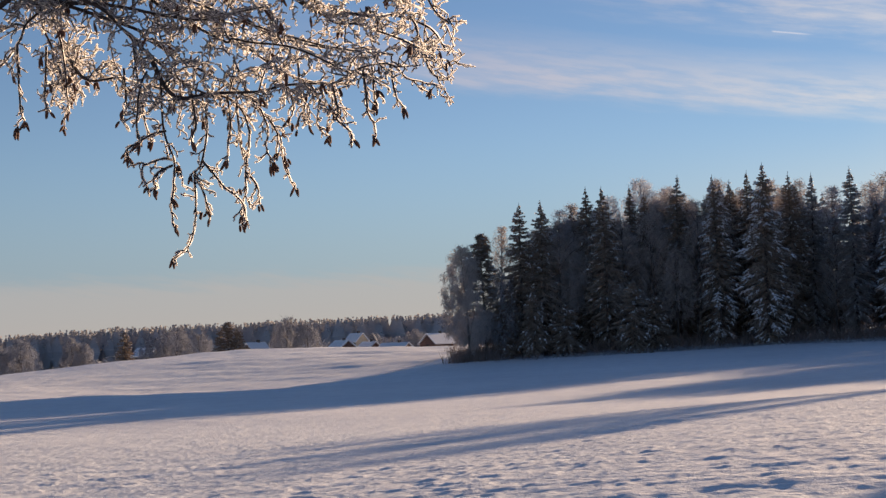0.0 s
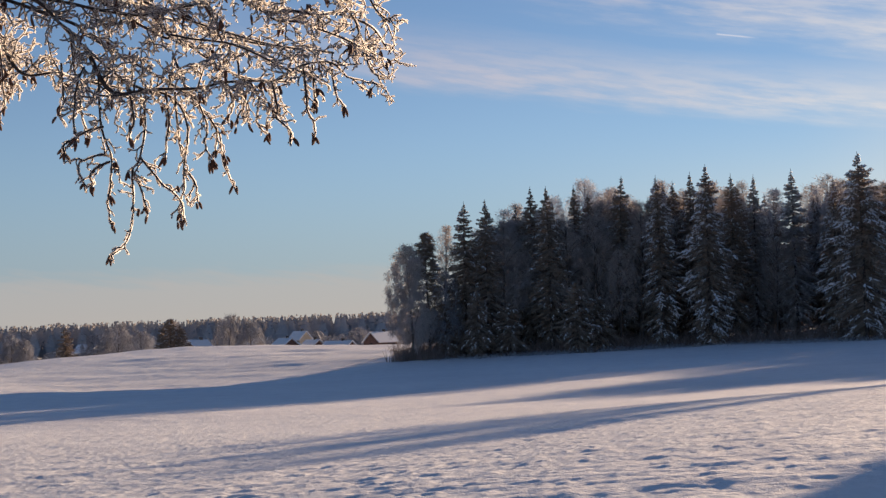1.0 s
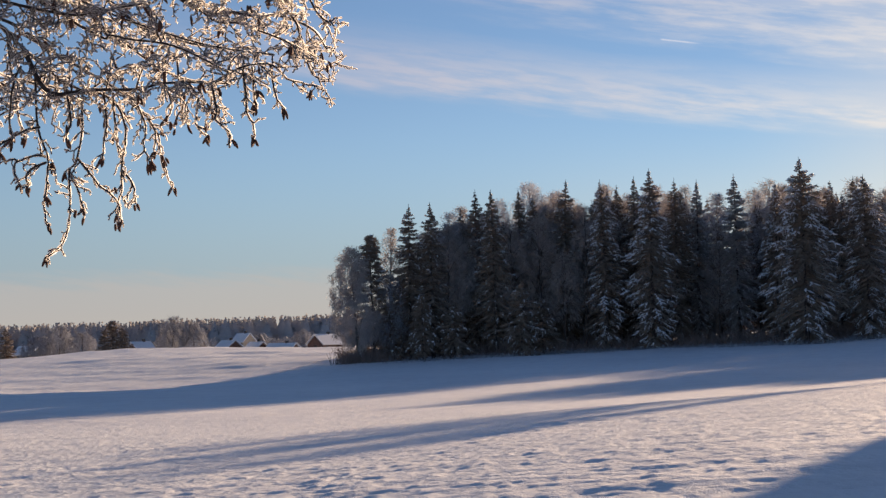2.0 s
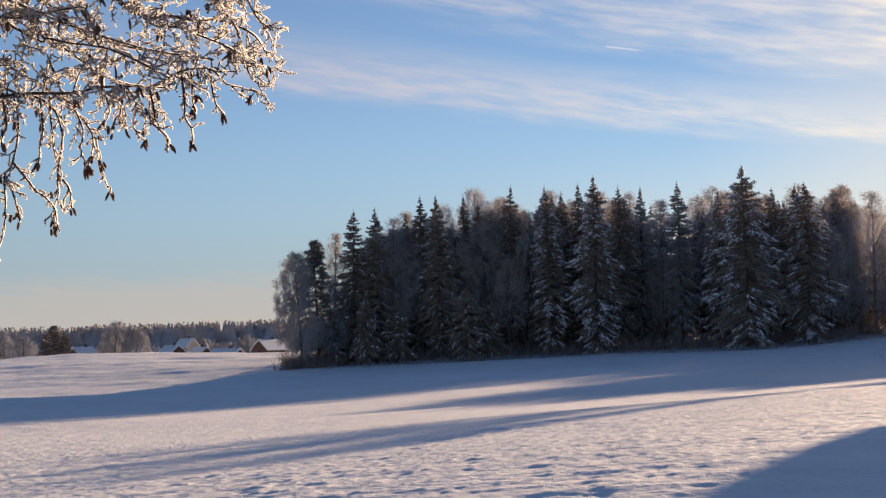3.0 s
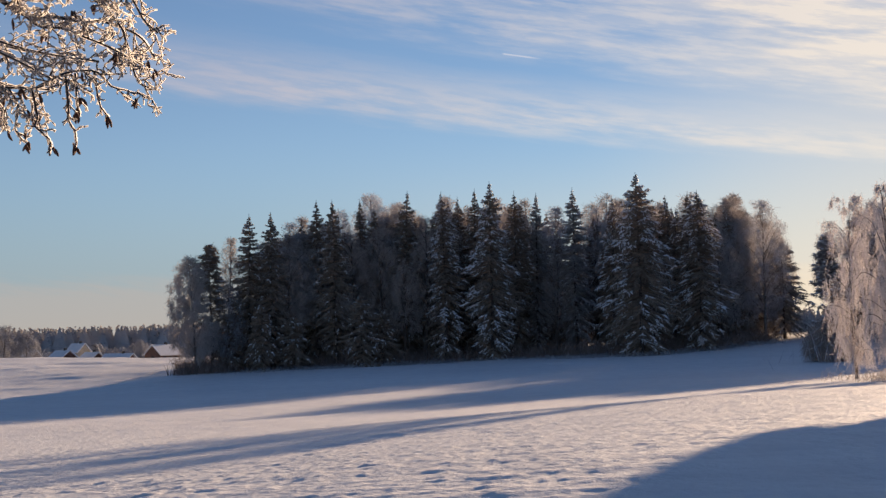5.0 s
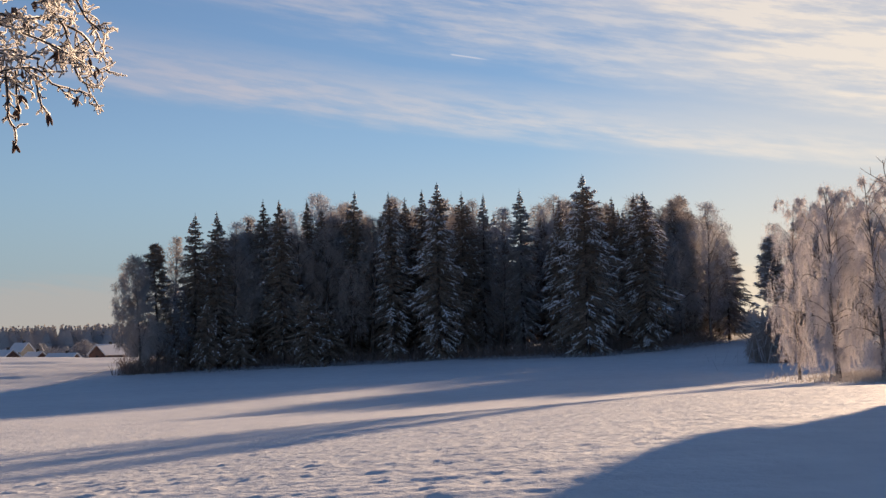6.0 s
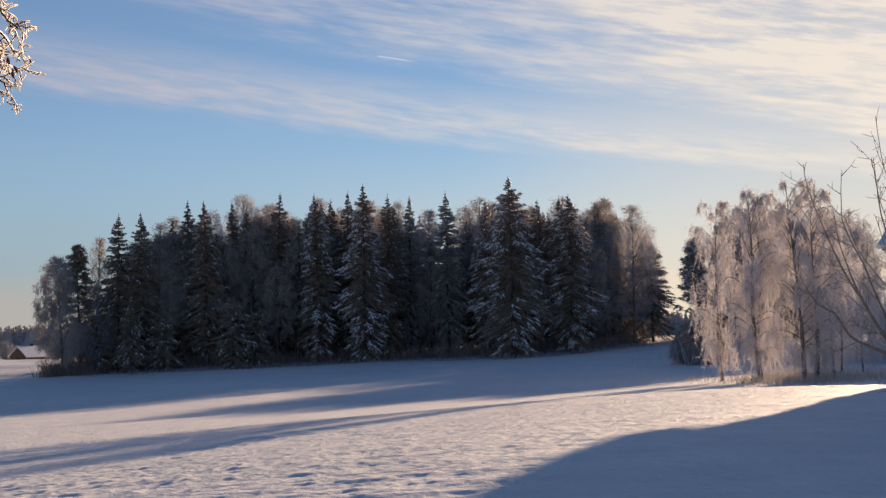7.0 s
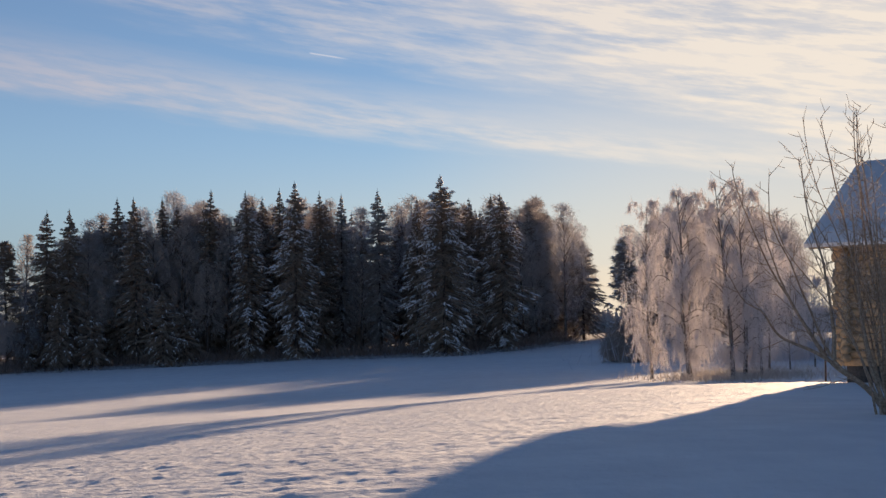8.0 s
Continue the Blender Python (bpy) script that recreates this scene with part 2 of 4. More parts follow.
def value_noise(x, y, seed=0):
    ix, iy = np.floor(x), np.floor(y)
    fx, fy = x - ix, y - iy
    fx, fy = fx * fx * (3 - 2 * fx), fy * fy * (3 - 2 * fy)
    low = lattice(ix, iy, seed) * (1 - fx) + lattice(ix + 1, iy, seed) * fx
    top = lattice(ix, iy + 1, seed) * (1 - fx) + lattice(ix + 1, iy + 1, seed) * fx
    return low * (1 - fy) + top * fy


def hump(x, y, cx, cy, sx, sy):
    return np.exp(-((x - cx) / sx) ** 2 - ((y - cy) / sy) ** 2)


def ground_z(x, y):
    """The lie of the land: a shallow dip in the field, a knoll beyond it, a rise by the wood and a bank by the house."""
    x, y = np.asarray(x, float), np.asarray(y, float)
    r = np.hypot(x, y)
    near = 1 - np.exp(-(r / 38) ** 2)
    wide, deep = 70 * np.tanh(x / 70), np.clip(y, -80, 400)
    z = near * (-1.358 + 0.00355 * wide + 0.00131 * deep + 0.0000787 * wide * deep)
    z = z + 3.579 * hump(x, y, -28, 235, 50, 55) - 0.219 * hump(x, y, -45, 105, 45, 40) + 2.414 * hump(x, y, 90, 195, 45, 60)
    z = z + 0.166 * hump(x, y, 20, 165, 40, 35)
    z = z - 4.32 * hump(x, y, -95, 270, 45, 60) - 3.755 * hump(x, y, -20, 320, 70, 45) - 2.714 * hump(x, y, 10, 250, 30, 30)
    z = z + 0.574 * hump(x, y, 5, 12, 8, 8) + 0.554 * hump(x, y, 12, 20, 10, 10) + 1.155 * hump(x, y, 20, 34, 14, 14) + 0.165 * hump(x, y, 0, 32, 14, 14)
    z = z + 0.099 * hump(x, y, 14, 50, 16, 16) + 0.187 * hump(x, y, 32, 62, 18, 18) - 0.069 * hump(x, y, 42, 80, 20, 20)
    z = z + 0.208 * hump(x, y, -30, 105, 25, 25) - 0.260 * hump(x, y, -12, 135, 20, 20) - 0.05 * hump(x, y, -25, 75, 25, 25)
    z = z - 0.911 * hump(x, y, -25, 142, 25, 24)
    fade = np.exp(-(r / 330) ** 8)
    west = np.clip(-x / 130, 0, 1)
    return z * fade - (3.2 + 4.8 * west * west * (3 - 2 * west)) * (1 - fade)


def off_line(x, y, ax, ay, bx, by):
    """How far points lie from the line between two places."""
    t = np.clip(((x - ax) * (bx - ax) + (y - ay) * (by - ay)) / ((bx - ax) ** 2 + (by - ay) ** 2), 0, 1)
    return np.hypot(x - ax - t * (bx - ax), y - ay - t * (by - ay))


def snow_relief(x, y):
    """Trodden and wind-carved snow: lumps, crusts and long soft ripples."""
    r = np.hypot(x, y)
    far = 1 / (1 + (r / 110) ** 2)
    patch = np.clip((value_noise(x * 0.16, y * 0.12, 6) - 0.2) * 1.9, 0.2, 1) * np.clip(0.80 + x / 90, 0.6, 1)
    lumps = np.clip(value_noise(x * 10.5, y * 7.0, 1) * value_noise(x * 4.3 + 5, y * 3.1, 2) - 0.34, 0, 1) * 0.045
    crust = (value_noise(x * 3.3, y * 4.1, 3) - 0.5) * 0.010 + (value_noise(x * 6.6, y * 8.3, 9) - 0.5) * 0.016 + (value_noise(x * 11.1, y * 14.3, 10) - 0.5) * 0.017
    ripple = (value_noise(x * 0.45, y * 1.1, 5) - 0.5) * 0.02 + (value_noise(x * 1.9, y * 4.2, 11) - 0.5) * 0.022 + (value_noise(x * 1.3, y * 3.9, 14) - 0.5) * 0.055 * np.clip(0.5 - x / 40, 0, 1) + (value_noise(x * 0.55, y * 1.7, 15) - 0.5) * 0.05 * np.clip(0.4 - x / 25, 0, 1)
    big = (value_noise(x * 0.06, y * 0.09, 7) - 0.5) * 0.20 * np.clip(r / 60, 0, 1)
    # a line of broken snow where someone waded across, and a sledge track by the birches
    waded = np.exp(-(off_line(x + 0.8 * np.sin(y * 0.5), y, 14.0, 38.0, 3.0, 26.0) / 0.8) ** 2) * np.clip(value_noise(x * 2.6, y * 2.6, 13) - 0.45, 0, 1) * 0.07
    track = -0.10 * np.exp(-(off_line(x, y, 27.5, 40.0, 30.5, 68.0) / 0.28) ** 2) + 0.07 * np.exp(-((off_line(x, y, 28.2, 40.0, 31.2, 68.0)) / 0.25) ** 2)
    # wind-laid waves on the open knoll, and a line of deep footprints by the corner of the wood
    waves = ((value_noise(x * 0.11, y * 0.30, 21) - 0.5) * 0.20 + (value_noise(x * 0.33, y * 0.8, 22) - 0.5) * 0.13) * np.clip((r - 70) / 80, 0, 1)
    prints = -0.35 * np.exp(-(off_line(x, y, -6.3, 147.8, -1.0, 167.1) / 0.35) ** 2) * (np.sin(y * 4.2) > 0)
    return waves + prints + (lumps * patch + crust * (0.50 + 0.60 * patch)) * far + ripple * (0.60 + 0.2 * far) + big + waded + track


def build_ground():
    az = np.radians(np.concatenate([np.arange(-180, -20, 4.0), np.arange(-20, 40, 0.1), np.arange(40, 180, 4.0)]))
    rad = np.concatenate([[0.4, 1.0, 2.0], np.geomspace(3, 10.8, 50), np.geomspace(11, 75, 420), np.geomspace(76, 300, 290), np.geomspace(306, 4600, 70)])
    a, r = np.meshgrid(az, rad)
    x, y = r * np.sin(a), r * np.cos(a)
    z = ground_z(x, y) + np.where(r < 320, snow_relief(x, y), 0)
    nr, na = a.shape
    v = np.stack([x, y, z], -1).reshape(-1, 3)
    i, j = np.meshgrid(np.arange(nr - 1), np.arange(na), indexing="ij")
    p, q = i * na + j, i * na + (j + 1) % na
    quads = np.stack([p, p + na, q + na, q], -1).reshape(-1, 4)
    me = bpy.data.meshes.new("ground")
    me.from_pydata(np.vstack([v, [[0, 0, float(ground_z(0, 0))]]]), [], quads.tolist() + [[j, (j + 1) % na, len(v)] for j in range(na)])
    me.materials.append(M_SNOW)
    me.shade_smooth()
    tagged(new("ground", me), "snow-covered field with trodden lumps and long blue shadows", "snow", kind="structure")


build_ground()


# ---- trees ----
def spruce(x, y, h, r, look_of="dark", dense=8):
    h = h * 1.025
    rng = np.random.default_rng(int(x * 37 + y * 101))
    words = {"dark": "dark green spruce with little snow at the edge of the wood", "snowy": "tall green spruce with snow lying on its drooping branches",
             "frosted": "pale frosted spruce at the edge of the wood"}[look_of]
    root = thing("spruce_tree", x, y, float(ground_z(x, y)) - 0.1, words, "tree", "trees of the wood")
    trunk, green, white = Shape(), Shape(), Shape()
    sway = rng.normal(0, 0.012, 2)
    axis = lambda z: np.stack([sway[0] * z * z / h, sway[1] * z * z / h, z], -1)
    zs = np.linspace(0, h, 9)
    trunk.tube(axis(zs), [h * 0.012 + 0.03, 0.02], 7)
    base = 0.04 if look_of == "snowy" else 0.10
    levels = np.concatenate([np.arange(h * base, h * 0.7, 0.36), np.arange(h * 0.7, h * 0.975, 0.27)])
    zb = np.repeat(levels, dense) + rng.uniform(-0.26, 0.26, len(levels) * dense)
    f = np.clip(zb / h, 0, 0.995)
    th_of = rng.uniform(0, 2 * np.pi, len(zb))
    length = r * 1.12 * np.clip(1.75 * (1 - f), 0.02, 1) ** 0.75 * rng.uniform(0.5, 1.15, len(zb)) * (0.8 + 0.4 * value_noise(zb * 0.8, th_of * 0.9, 5)) * np.clip(0.50 + 1.5 * f, 0, 1) * np.clip((1.0 - f) * 9, 0.25, 1) + 0.06
    th = th_of
    droop = 0.82 - 0.95 * f + rng.normal(0, 0.08, len(zb))
    out = np.stack([np.cos(th), np.sin(th), np.zeros_like(th)], -1)
    side = np.stack([-np.sin(th), np.cos(th), np.zeros_like(th)], -1)
    origin = axis(zb)

    def along(s):
        return origin + out * (length * s)[:, None] + np.array([0, 0, 1.0]) * (length * (-droop * s ** 1.4 + 0.12 * s ** 4))[:, None]

    green.cones(axis(np.array([h * 0.94])), axis(np.array([h * 1.0])), 0.10, 0.3)
    for s0, s1 in ((0.0, 0.5), (0.4, 0.8), (0.7, 1.08)):
        green.cones(along(s0), along(s1), 0.10 + 0.10 * length * (1.1 - s1), 0.5)
    for s in (0.25, 0.42, 0.58, 0.72, 0.85, 0.95):
        start = along(s + rng.uniform(-0.05, 0.05))
        for sign in (-1, 1):
            reach = length * rng.uniform(0.22, 0.42, len(zb)) * (1.15 - 0.5 * s) + 0.08
            way = out * 0.75 + side * sign * rng.uniform(0.3, 0.9, len(zb))[:, None] + np.array([0, 0, -1.0]) * rng.uniform(0.15, 0.75, len(zb))[:, None]
            way /= np.linalg.norm(way, axis=1)[:, None]
            green.cones(start, start + way * reach[:, None], 0.055 + 0.11 * reach, 0.4)
        if s > 0.3:
            low = np.array([0, 0, -1.0]) * (0.06 + 0.22 * length[:, None] * rng.uniform(0.3, 1, (len(zb), 1)))
            green.cones(start, start + low + out * 0.08, 0.09, 0.3)
    share = {"dark": 0.20, "snowy": 0.52, "frosted": 0.30}[look_of]
    for s0, s1 in ((0.40, 0.64), (0.62, 0.84), (0.82, 1.04)):
        keep = rng.uniform(0, 1, len(zb)) < share * np.clip(0.22 + f * 2.5, 0, 1) * np.clip(2.2 * value_noise(zb * 0.55, th * 1.1, 3) - 0.35, 0, 1.2)
        wob = side[keep] * rng.normal(0, 0.1, (keep.sum(), 1))
        up = np.array([0, 0, 0.05])
        white.spikes(along(s0)[keep] + up + wob, along(s1)[keep] + up + wob, 0.10 + 0.065 * length[keep], 0.5)
        hang = along(s1)[keep] + up + wob
        white.spikes(hang, hang + out[keep] * 0.10 - np.array([0, 0, 1.0]) * (0.15 + 0.22 * length[keep] * rng.uniform(0.2, 0.8, keep.sum()))[:, None], 0.12, 0.35)
        if look_of == "snowy":
            for sign in (-1, 1):
                k2 = keep & (rng.uniform(0, 1, len(zb)) < 0.6)
                st = along(s0 + 0.1)[k2] + up
                white.spikes(st, st + (out[k2] * 0.7 + side[k2] * sign * 0.6 + np.array([0, 0, -0.35])) * (0.3 * length[k2][:, None] + 0.1), 0.07 + 0.035 * length[k2], 0.5)
    part("trunk", trunk, M_BARK, root)
    tagged(part("crown", green, M_NEEDLE_FROST if look_of == "frosted" else M_NEEDLE_VEILED, root), kind="stuff")
    if white.n:
        tagged(part("snow", white, M_LOAD, root, "snow lying on the branches"), kind="stuff")
    return root


def pine(x, y, h, r, look_of="dark"):
    rng = np.random.default_rng(int(x * 53 + y * 97))
    root = thing("pine_tree", x, y, float(ground_z(x, y)) - 0.1, {"dark": "dark pine with a bare lower trunk and open crown", "frosted": "small pine with snow-laden drooping crown"}[look_of], "tree", "trees of the wood")
    trunk, green, white = Shape(), Shape(), Shape()
    lean = rng.normal(0, 0.02, 2)
    zs = np.linspace(0, h * 0.98, 10)
    line = np.stack([lean[0] * zs + 0.1 * np.sin(zs * 0.5), lean[1] * zs, zs], -1)
    trunk.tube(line, [h * 0.011 + 0.03, 0.03], 7)
    start = 0.30 if look_of == "frosted" else 0.36
    for _ in range(140):
        f = start + (1 - start) * rng.uniform(0, 1) ** 0.8
        p0 = np.array([np.interp(f * h, zs, line[:, k]) for k in range(3)])
        L = r * 1.3 * (1.0 - f) ** 0.6 * rng.uniform(0.45, 1.1) + 0.12
        th = rng.uniform(0, 2 * np.pi)
        p1 = p0 + np.array([np.cos(th) * L, np.sin(th) * L, L * rng.uniform(-0.5, 0.45)])
        trunk.tube(np.linspace(p0, p1, 3), [0.035, 0.012], 4)
        for s in (0.55, 0.8, 1.0):
            c = p0 + (p1 - p0) * s
            n = 26
            c = c + rng.normal(0, 0.12, 3)
            d = rng.normal(0, 1, (n, 3))
            d[:, 2] *= 0.55
            d /= np.linalg.norm(d, axis=1)[:, None]
            green.cones(np.repeat(c[None], n, 0), c + d * rng.uniform(0.15, 0.6, (n, 1)), 0.06, 0.6)
            if rng.uniform() < (0.9 if look_of == "frosted" else 0.25):
                white.spikes(c + np.array([-0.25, 0, 0.16]) + rng.normal(0, 0.06, 3), c + np.array([0.28, 0, 0.1]) + rng.normal(0, 0.06, 3), 0.22, 0.5)
    part("trunk", trunk, M_BARK, root)
    tagged(part("crown", green, M_NEEDLE_FROST if look_of == "frosted" else M_NEEDLE_VEILED, root), kind="stuff")
    tagged(part("snow", white, M_LOAD, root, "snow lying on the crown"), kind="stuff")
    return root


def birch(x, y, h, r, look_of="grey", twigs=5200, size=1.0, low=0.20, trunk_r=None, lean=None, group="trees of the wood", material=None):
    h = h * 1.04
    rng = np.random.default_rng(int(abs(x * 61 + y * 89)))
    words = {"grey": "bare birch whose hanging twigs are white with frost", "edge": "leaning birch grey with frost at the corner of the wood",
             "bare": "bare grey broadleaf tree between the spruces",
             "shrub": "round dark leafless shrub beside the gap",
             "bush": "broad frosted broadleaf tree on the far side of the field"}[look_of]
    root = thing({"bush": "frosted_tree", "bare": "bare_tree", "shrub": "shrub"}.get(look_of, "birch_tree"), x, y, float(ground_z(x, y)) - 0.1, words, "tree", group)
    trunk, fine = Shape(), Shape()
    lean = rng.normal(0, 0.03, 2) if lean is None else np.array(lean)
    zs = np.linspace(0, h * 0.95, 12)
    bend = 0.03 * h * np.sin(zs / h * 4 + rng.uniform(0, 6))
    line = np.stack([lean[0] * zs + 0.25 * bend, lean[1] * zs, zs], -1)
    tr = trunk_r or h * 0.010 + 0.02
    trunk.tube(line, [tr, tr * 0.75, tr * 0.45, 0.015], 8)

    def stem(z):
        return np.stack([np.interp(z, zs, line[:, k]) for k in (0, 1)] + [z], -1)

    def girth(f):
        """How far the crown reaches at a share f of the height."""
        g = np.clip((f - low) / (1.0 - low), 0, 1)
        return r * (0.40 + 0.75 * np.sin(np.pi * g ** 0.75) ** 0.8) * np.clip((1.06 - f) * 4.0, 0.3, 1)

    n = 30
    tips = []
    for k in range(n):
        f = low * 0.9 + (0.90 - low * 0.9) * (k + rng.uniform(0, 1)) / n
        p0 = stem(np.array(f * h))
        th = rng.uniform(0, 2 * np.pi)
        o = np.array([np.cos(th), np.sin(th), 0])
        reach = girth(min(f + 0.08, 1.0)) * rng.uniform(0.6, 1.05)
        rise = min(reach * rng.uniform(0.6, 1.3) + 0.25, (h - p0[2]) * 0.9)
        pts = curve([p0, p0 + o * reach * 0.4 + np.array([0, 0, rise * 0.65]), p0 + o * reach * 0.8 + np.array([0, 0, rise]), p0 + o * reach * 0.98 + np.array([0, 0, rise * 1.05])], 3)
        trunk.tube(pts, [tr * 0.20, 0.010], 4)
        tips.append(pts[2:])
    tips = np.concatenate(tips)
    # hanging tresses of twigs fill the crown, with gaps between them
    tresses = 170
    f = low + 0.10 + (0.93 - low - 0.10) * rng.uniform(0, 1, tresses) ** 0.9
    th = rng.uniform(0, 2 * np.pi, tresses)
    rad = girth(f) * np.sqrt(rng.uniform(0.05, 1, tresses))
    centre = stem(f * h) + np.stack([np.cos(th) * rad, np.sin(th) * rad, np.zeros(tresses)], -1)
    near = tips[np.argmin(((centre[:, None] - tips[None]) ** 2).sum(-1), axis=1)]
    fine.spikes(near, centre, 0.05 * size, 0.2)
    drop = (0.55 + 0.40 * r) * rng.uniform(0.5, 1.3, tresses) * np.clip((1.0 - f) * 5, 0.15, 1)
    pick = rng.integers(0, tresses, twigs)
    fallen = rng.uniform(0, 1, twigs) ** 1.2
    tip = centre[pick] + rng.normal(0, 1, (twigs, 3)) * np.array([1, 1, 0.7]) * (0.06 + 0.055 * r)
    tip[:, 2] += drop[pick] * (0.25 - fallen)
    tip[:, 2] -= np.clip(tip[:, 2] - h * 0.97, 0, None) * 0.4
    top = np.clip((tip[:, 2] / h - 0.80) / 0.16, 0, 1)
    fall = rng.normal(0, 0.36, (twigs, 3))
    fall[:, 2] = rng.uniform(-1.0, -0.1, twigs) * (1 - 2.0 * top)
    fine.cones(tip, tip + fall * (0.24 + 0.13 * r), 0.034 * size * rng.uniform(0.7, 1.4, twigs), 0.4)
    part("trunk", trunk, M_BARK if look_of in ("bare", "bush", "shrub") or trunk_r else M_BIRCH, root)
    tagged(part("crown", fine, material or (M_BARE if look_of == "bare" else M_RIMED), root, "fine frosted twigs"), kind="stuff")
    return root


# the wood, from its corner towards the gap
birch(2.4, 157.0, 12.4, 2.3, "edge", 15000, 1.1, low=0.06, lean=(-0.045, 0.0), material=M_RIMED)
birch(5.6, 158.6, 9.5, 1.7, "bare", 4500, low=0.05, material=M_HOAR)
birch(4.9, 159.5, 7.0, 1.3, "bare", 2600, low=0.06)
spruce(5.9, 158.6, 6.2, 1.6, "dark")
spruce(7.0, 160.4, 8.4, 1.7, "dark")
# next three spruces added behind the corner to close gaps in its shadow
spruce(9.6, 166.0, 12.0, 1.9, "dark")
spruce(12.2, 169.0, 13.0, 2.0, "dark")
spruce(15.2, 173.0, 14.0, 2.0, "dark")
spruce(9.2, 157.6, 6.8, 1.8, "dark")
spruce(12.6, 158.6, 5.6, 1.9, "dark")
spruce(19.6, 157.6, 7.6, 2.1, "dark")
spruce(22.0, 158.8, 5.8, 1.8, "dark")
birch(12.3, 160.3, 13.0, 1.9, "bare", 4500)
birch(19.4, 160.4, 14.5, 2.1, "bare", 5000)
birch(22.6, 161.2, 15.0, 2.1, "bare", 5000)
birch(24.4, 159.8, 11.0, 1.8, "bare", 4000)
birch(27.0, 160.8, 14.5, 2.0, "bare", 5000)
birch(36.0, 162.0, 12.5, 1.8, "bare", 4000)
birch(41.5, 160.5, 11.0, 1.8, "bare", 3500)
birch(51.6, 158.0, 10.5, 1.7, "bare", 3500)
birch(60.5, 161.0, 12.5, 2.0, "bare", 6000, material=M_RIMED)
birch(63.0, 163.0, 11.5, 2.0, "bare", 6000, material=M_RIMED, low=0.1)
pine(4.15, 159.3, 13.3, 2.3, "dark")
birch(6.2, 162.0, 14.6, 1.3, "bare", 4500, low=0.25, material=M_RIMED)
spruce(8.1, 159.8, 16.2, 2.1, "dark")
spruce(10.4, 159.7, 16.3, 1.9, "dark")
birch(12.2, 163.5, 16.0, 2.0, twigs=9000, material=M_FROST)
spruce(14.0, 163.4, 15.8, 1.3, "dark")
birch(15.2, 166.3, 16.8, 1.9, twigs=8000)
spruce(15.5, 162.3, 17.6, 1.7, "dark")
spruce(17.2, 160.1, 17.4, 2.1, "dark")
birch(18.6, 168.8, 17.8, 2.2, twigs=9000, material=M_FROST)
spruce(20.9, 167.7, 18.0, 1.4, "dark")
spruce(22.2, 165.5, 17.1, 1.8, "dark")
birch(22.6, 171.5, 19.6, 2.4, twigs=11000, low=0.35, material=M_FROST)
birch(24.6, 173.3, 18.6, 2.6, twigs=11000, low=0.35, material=M_FROST)
spruce(25.3, 164.1, 18.4, 2.0, "dark")
birch(27.4, 164.7, 16.4, 1.7)
spruce(29.0, 159.4, 17.9, 2.1, "snowy")
spruce(31.7, 165.0, 17.7, 1.6, "dark")
spruce(33.1, 163.7, 18.5, 1.7, "dark")
spruce(33.4, 156.5, 18.6, 2.5, "snowy")
spruce(37.1, 160.8, 17.9, 2.0, "dark")
spruce(40.0, 163.2, 17.8, 1.4, "frosted")
birch(42.4, 166.5, 17.2, 2.1, twigs=9000, material=M_FROST)
spruce(43.6, 160.2, 18.0, 2.1, "frosted")
birch(49.9, 173.0, 17.4, 2.1, twigs=6000, material=M_FROST)
spruce(46.4, 155.2, 16.6, 1.7, "snowy")
spruce(47.6, 149.6, 18.5, 3.3, "snowy")
spruce(55.8, 162.7, 15.4, 1.5, "dark")
spruce(55.8, 158.5, 17.0, 1.7, "dark")
spruce(55.4, 153.3, 16.8, 2.9, "snowy")
birch(64.5, 165.9, 14.7, 2.0, twigs=8000, material=M_FROST)
spruce(67.0, 169.2, 15.3, 1.7, "frosted")
birch(67.4, 164.8, 16.7, 2.8, twigs=9000, material=M_FROST, low=0.12)
spruce(71.5, 169.5, 11.7, 2.6, "frosted")
# spruces added out of sight behind the wood's end, to shade the field
for bx, by in ((74.0, 178.0), (72.5, 184.0)):
    spruce(bx, by, 11.5, 2.2, "frosted", 6)
for bx, by, bh in ((69.5, 175.5, 13.5), (71.6, 181.0, 14.0), (73.4, 177.0, 12.5), (75.6, 186.5, 13.5)):
    spruce(bx, by, bh, 2.0, "frosted", 6)
# birches added behind the pine, there to darken the lit wedge
for bx, by, bh in ((84.3, 181.5, 14.5), (86.5, 178.5, 14.0), (88.3, 184.0, 14.5), (90.5, 187.0, 14.5), (84.0, 173.5, 13.0)):
    birch(bx, by, bh, 2.3, twigs=6000, material=M_FROST)
pine(58.2, 127.4, 10.9, 1.8, "frosted")

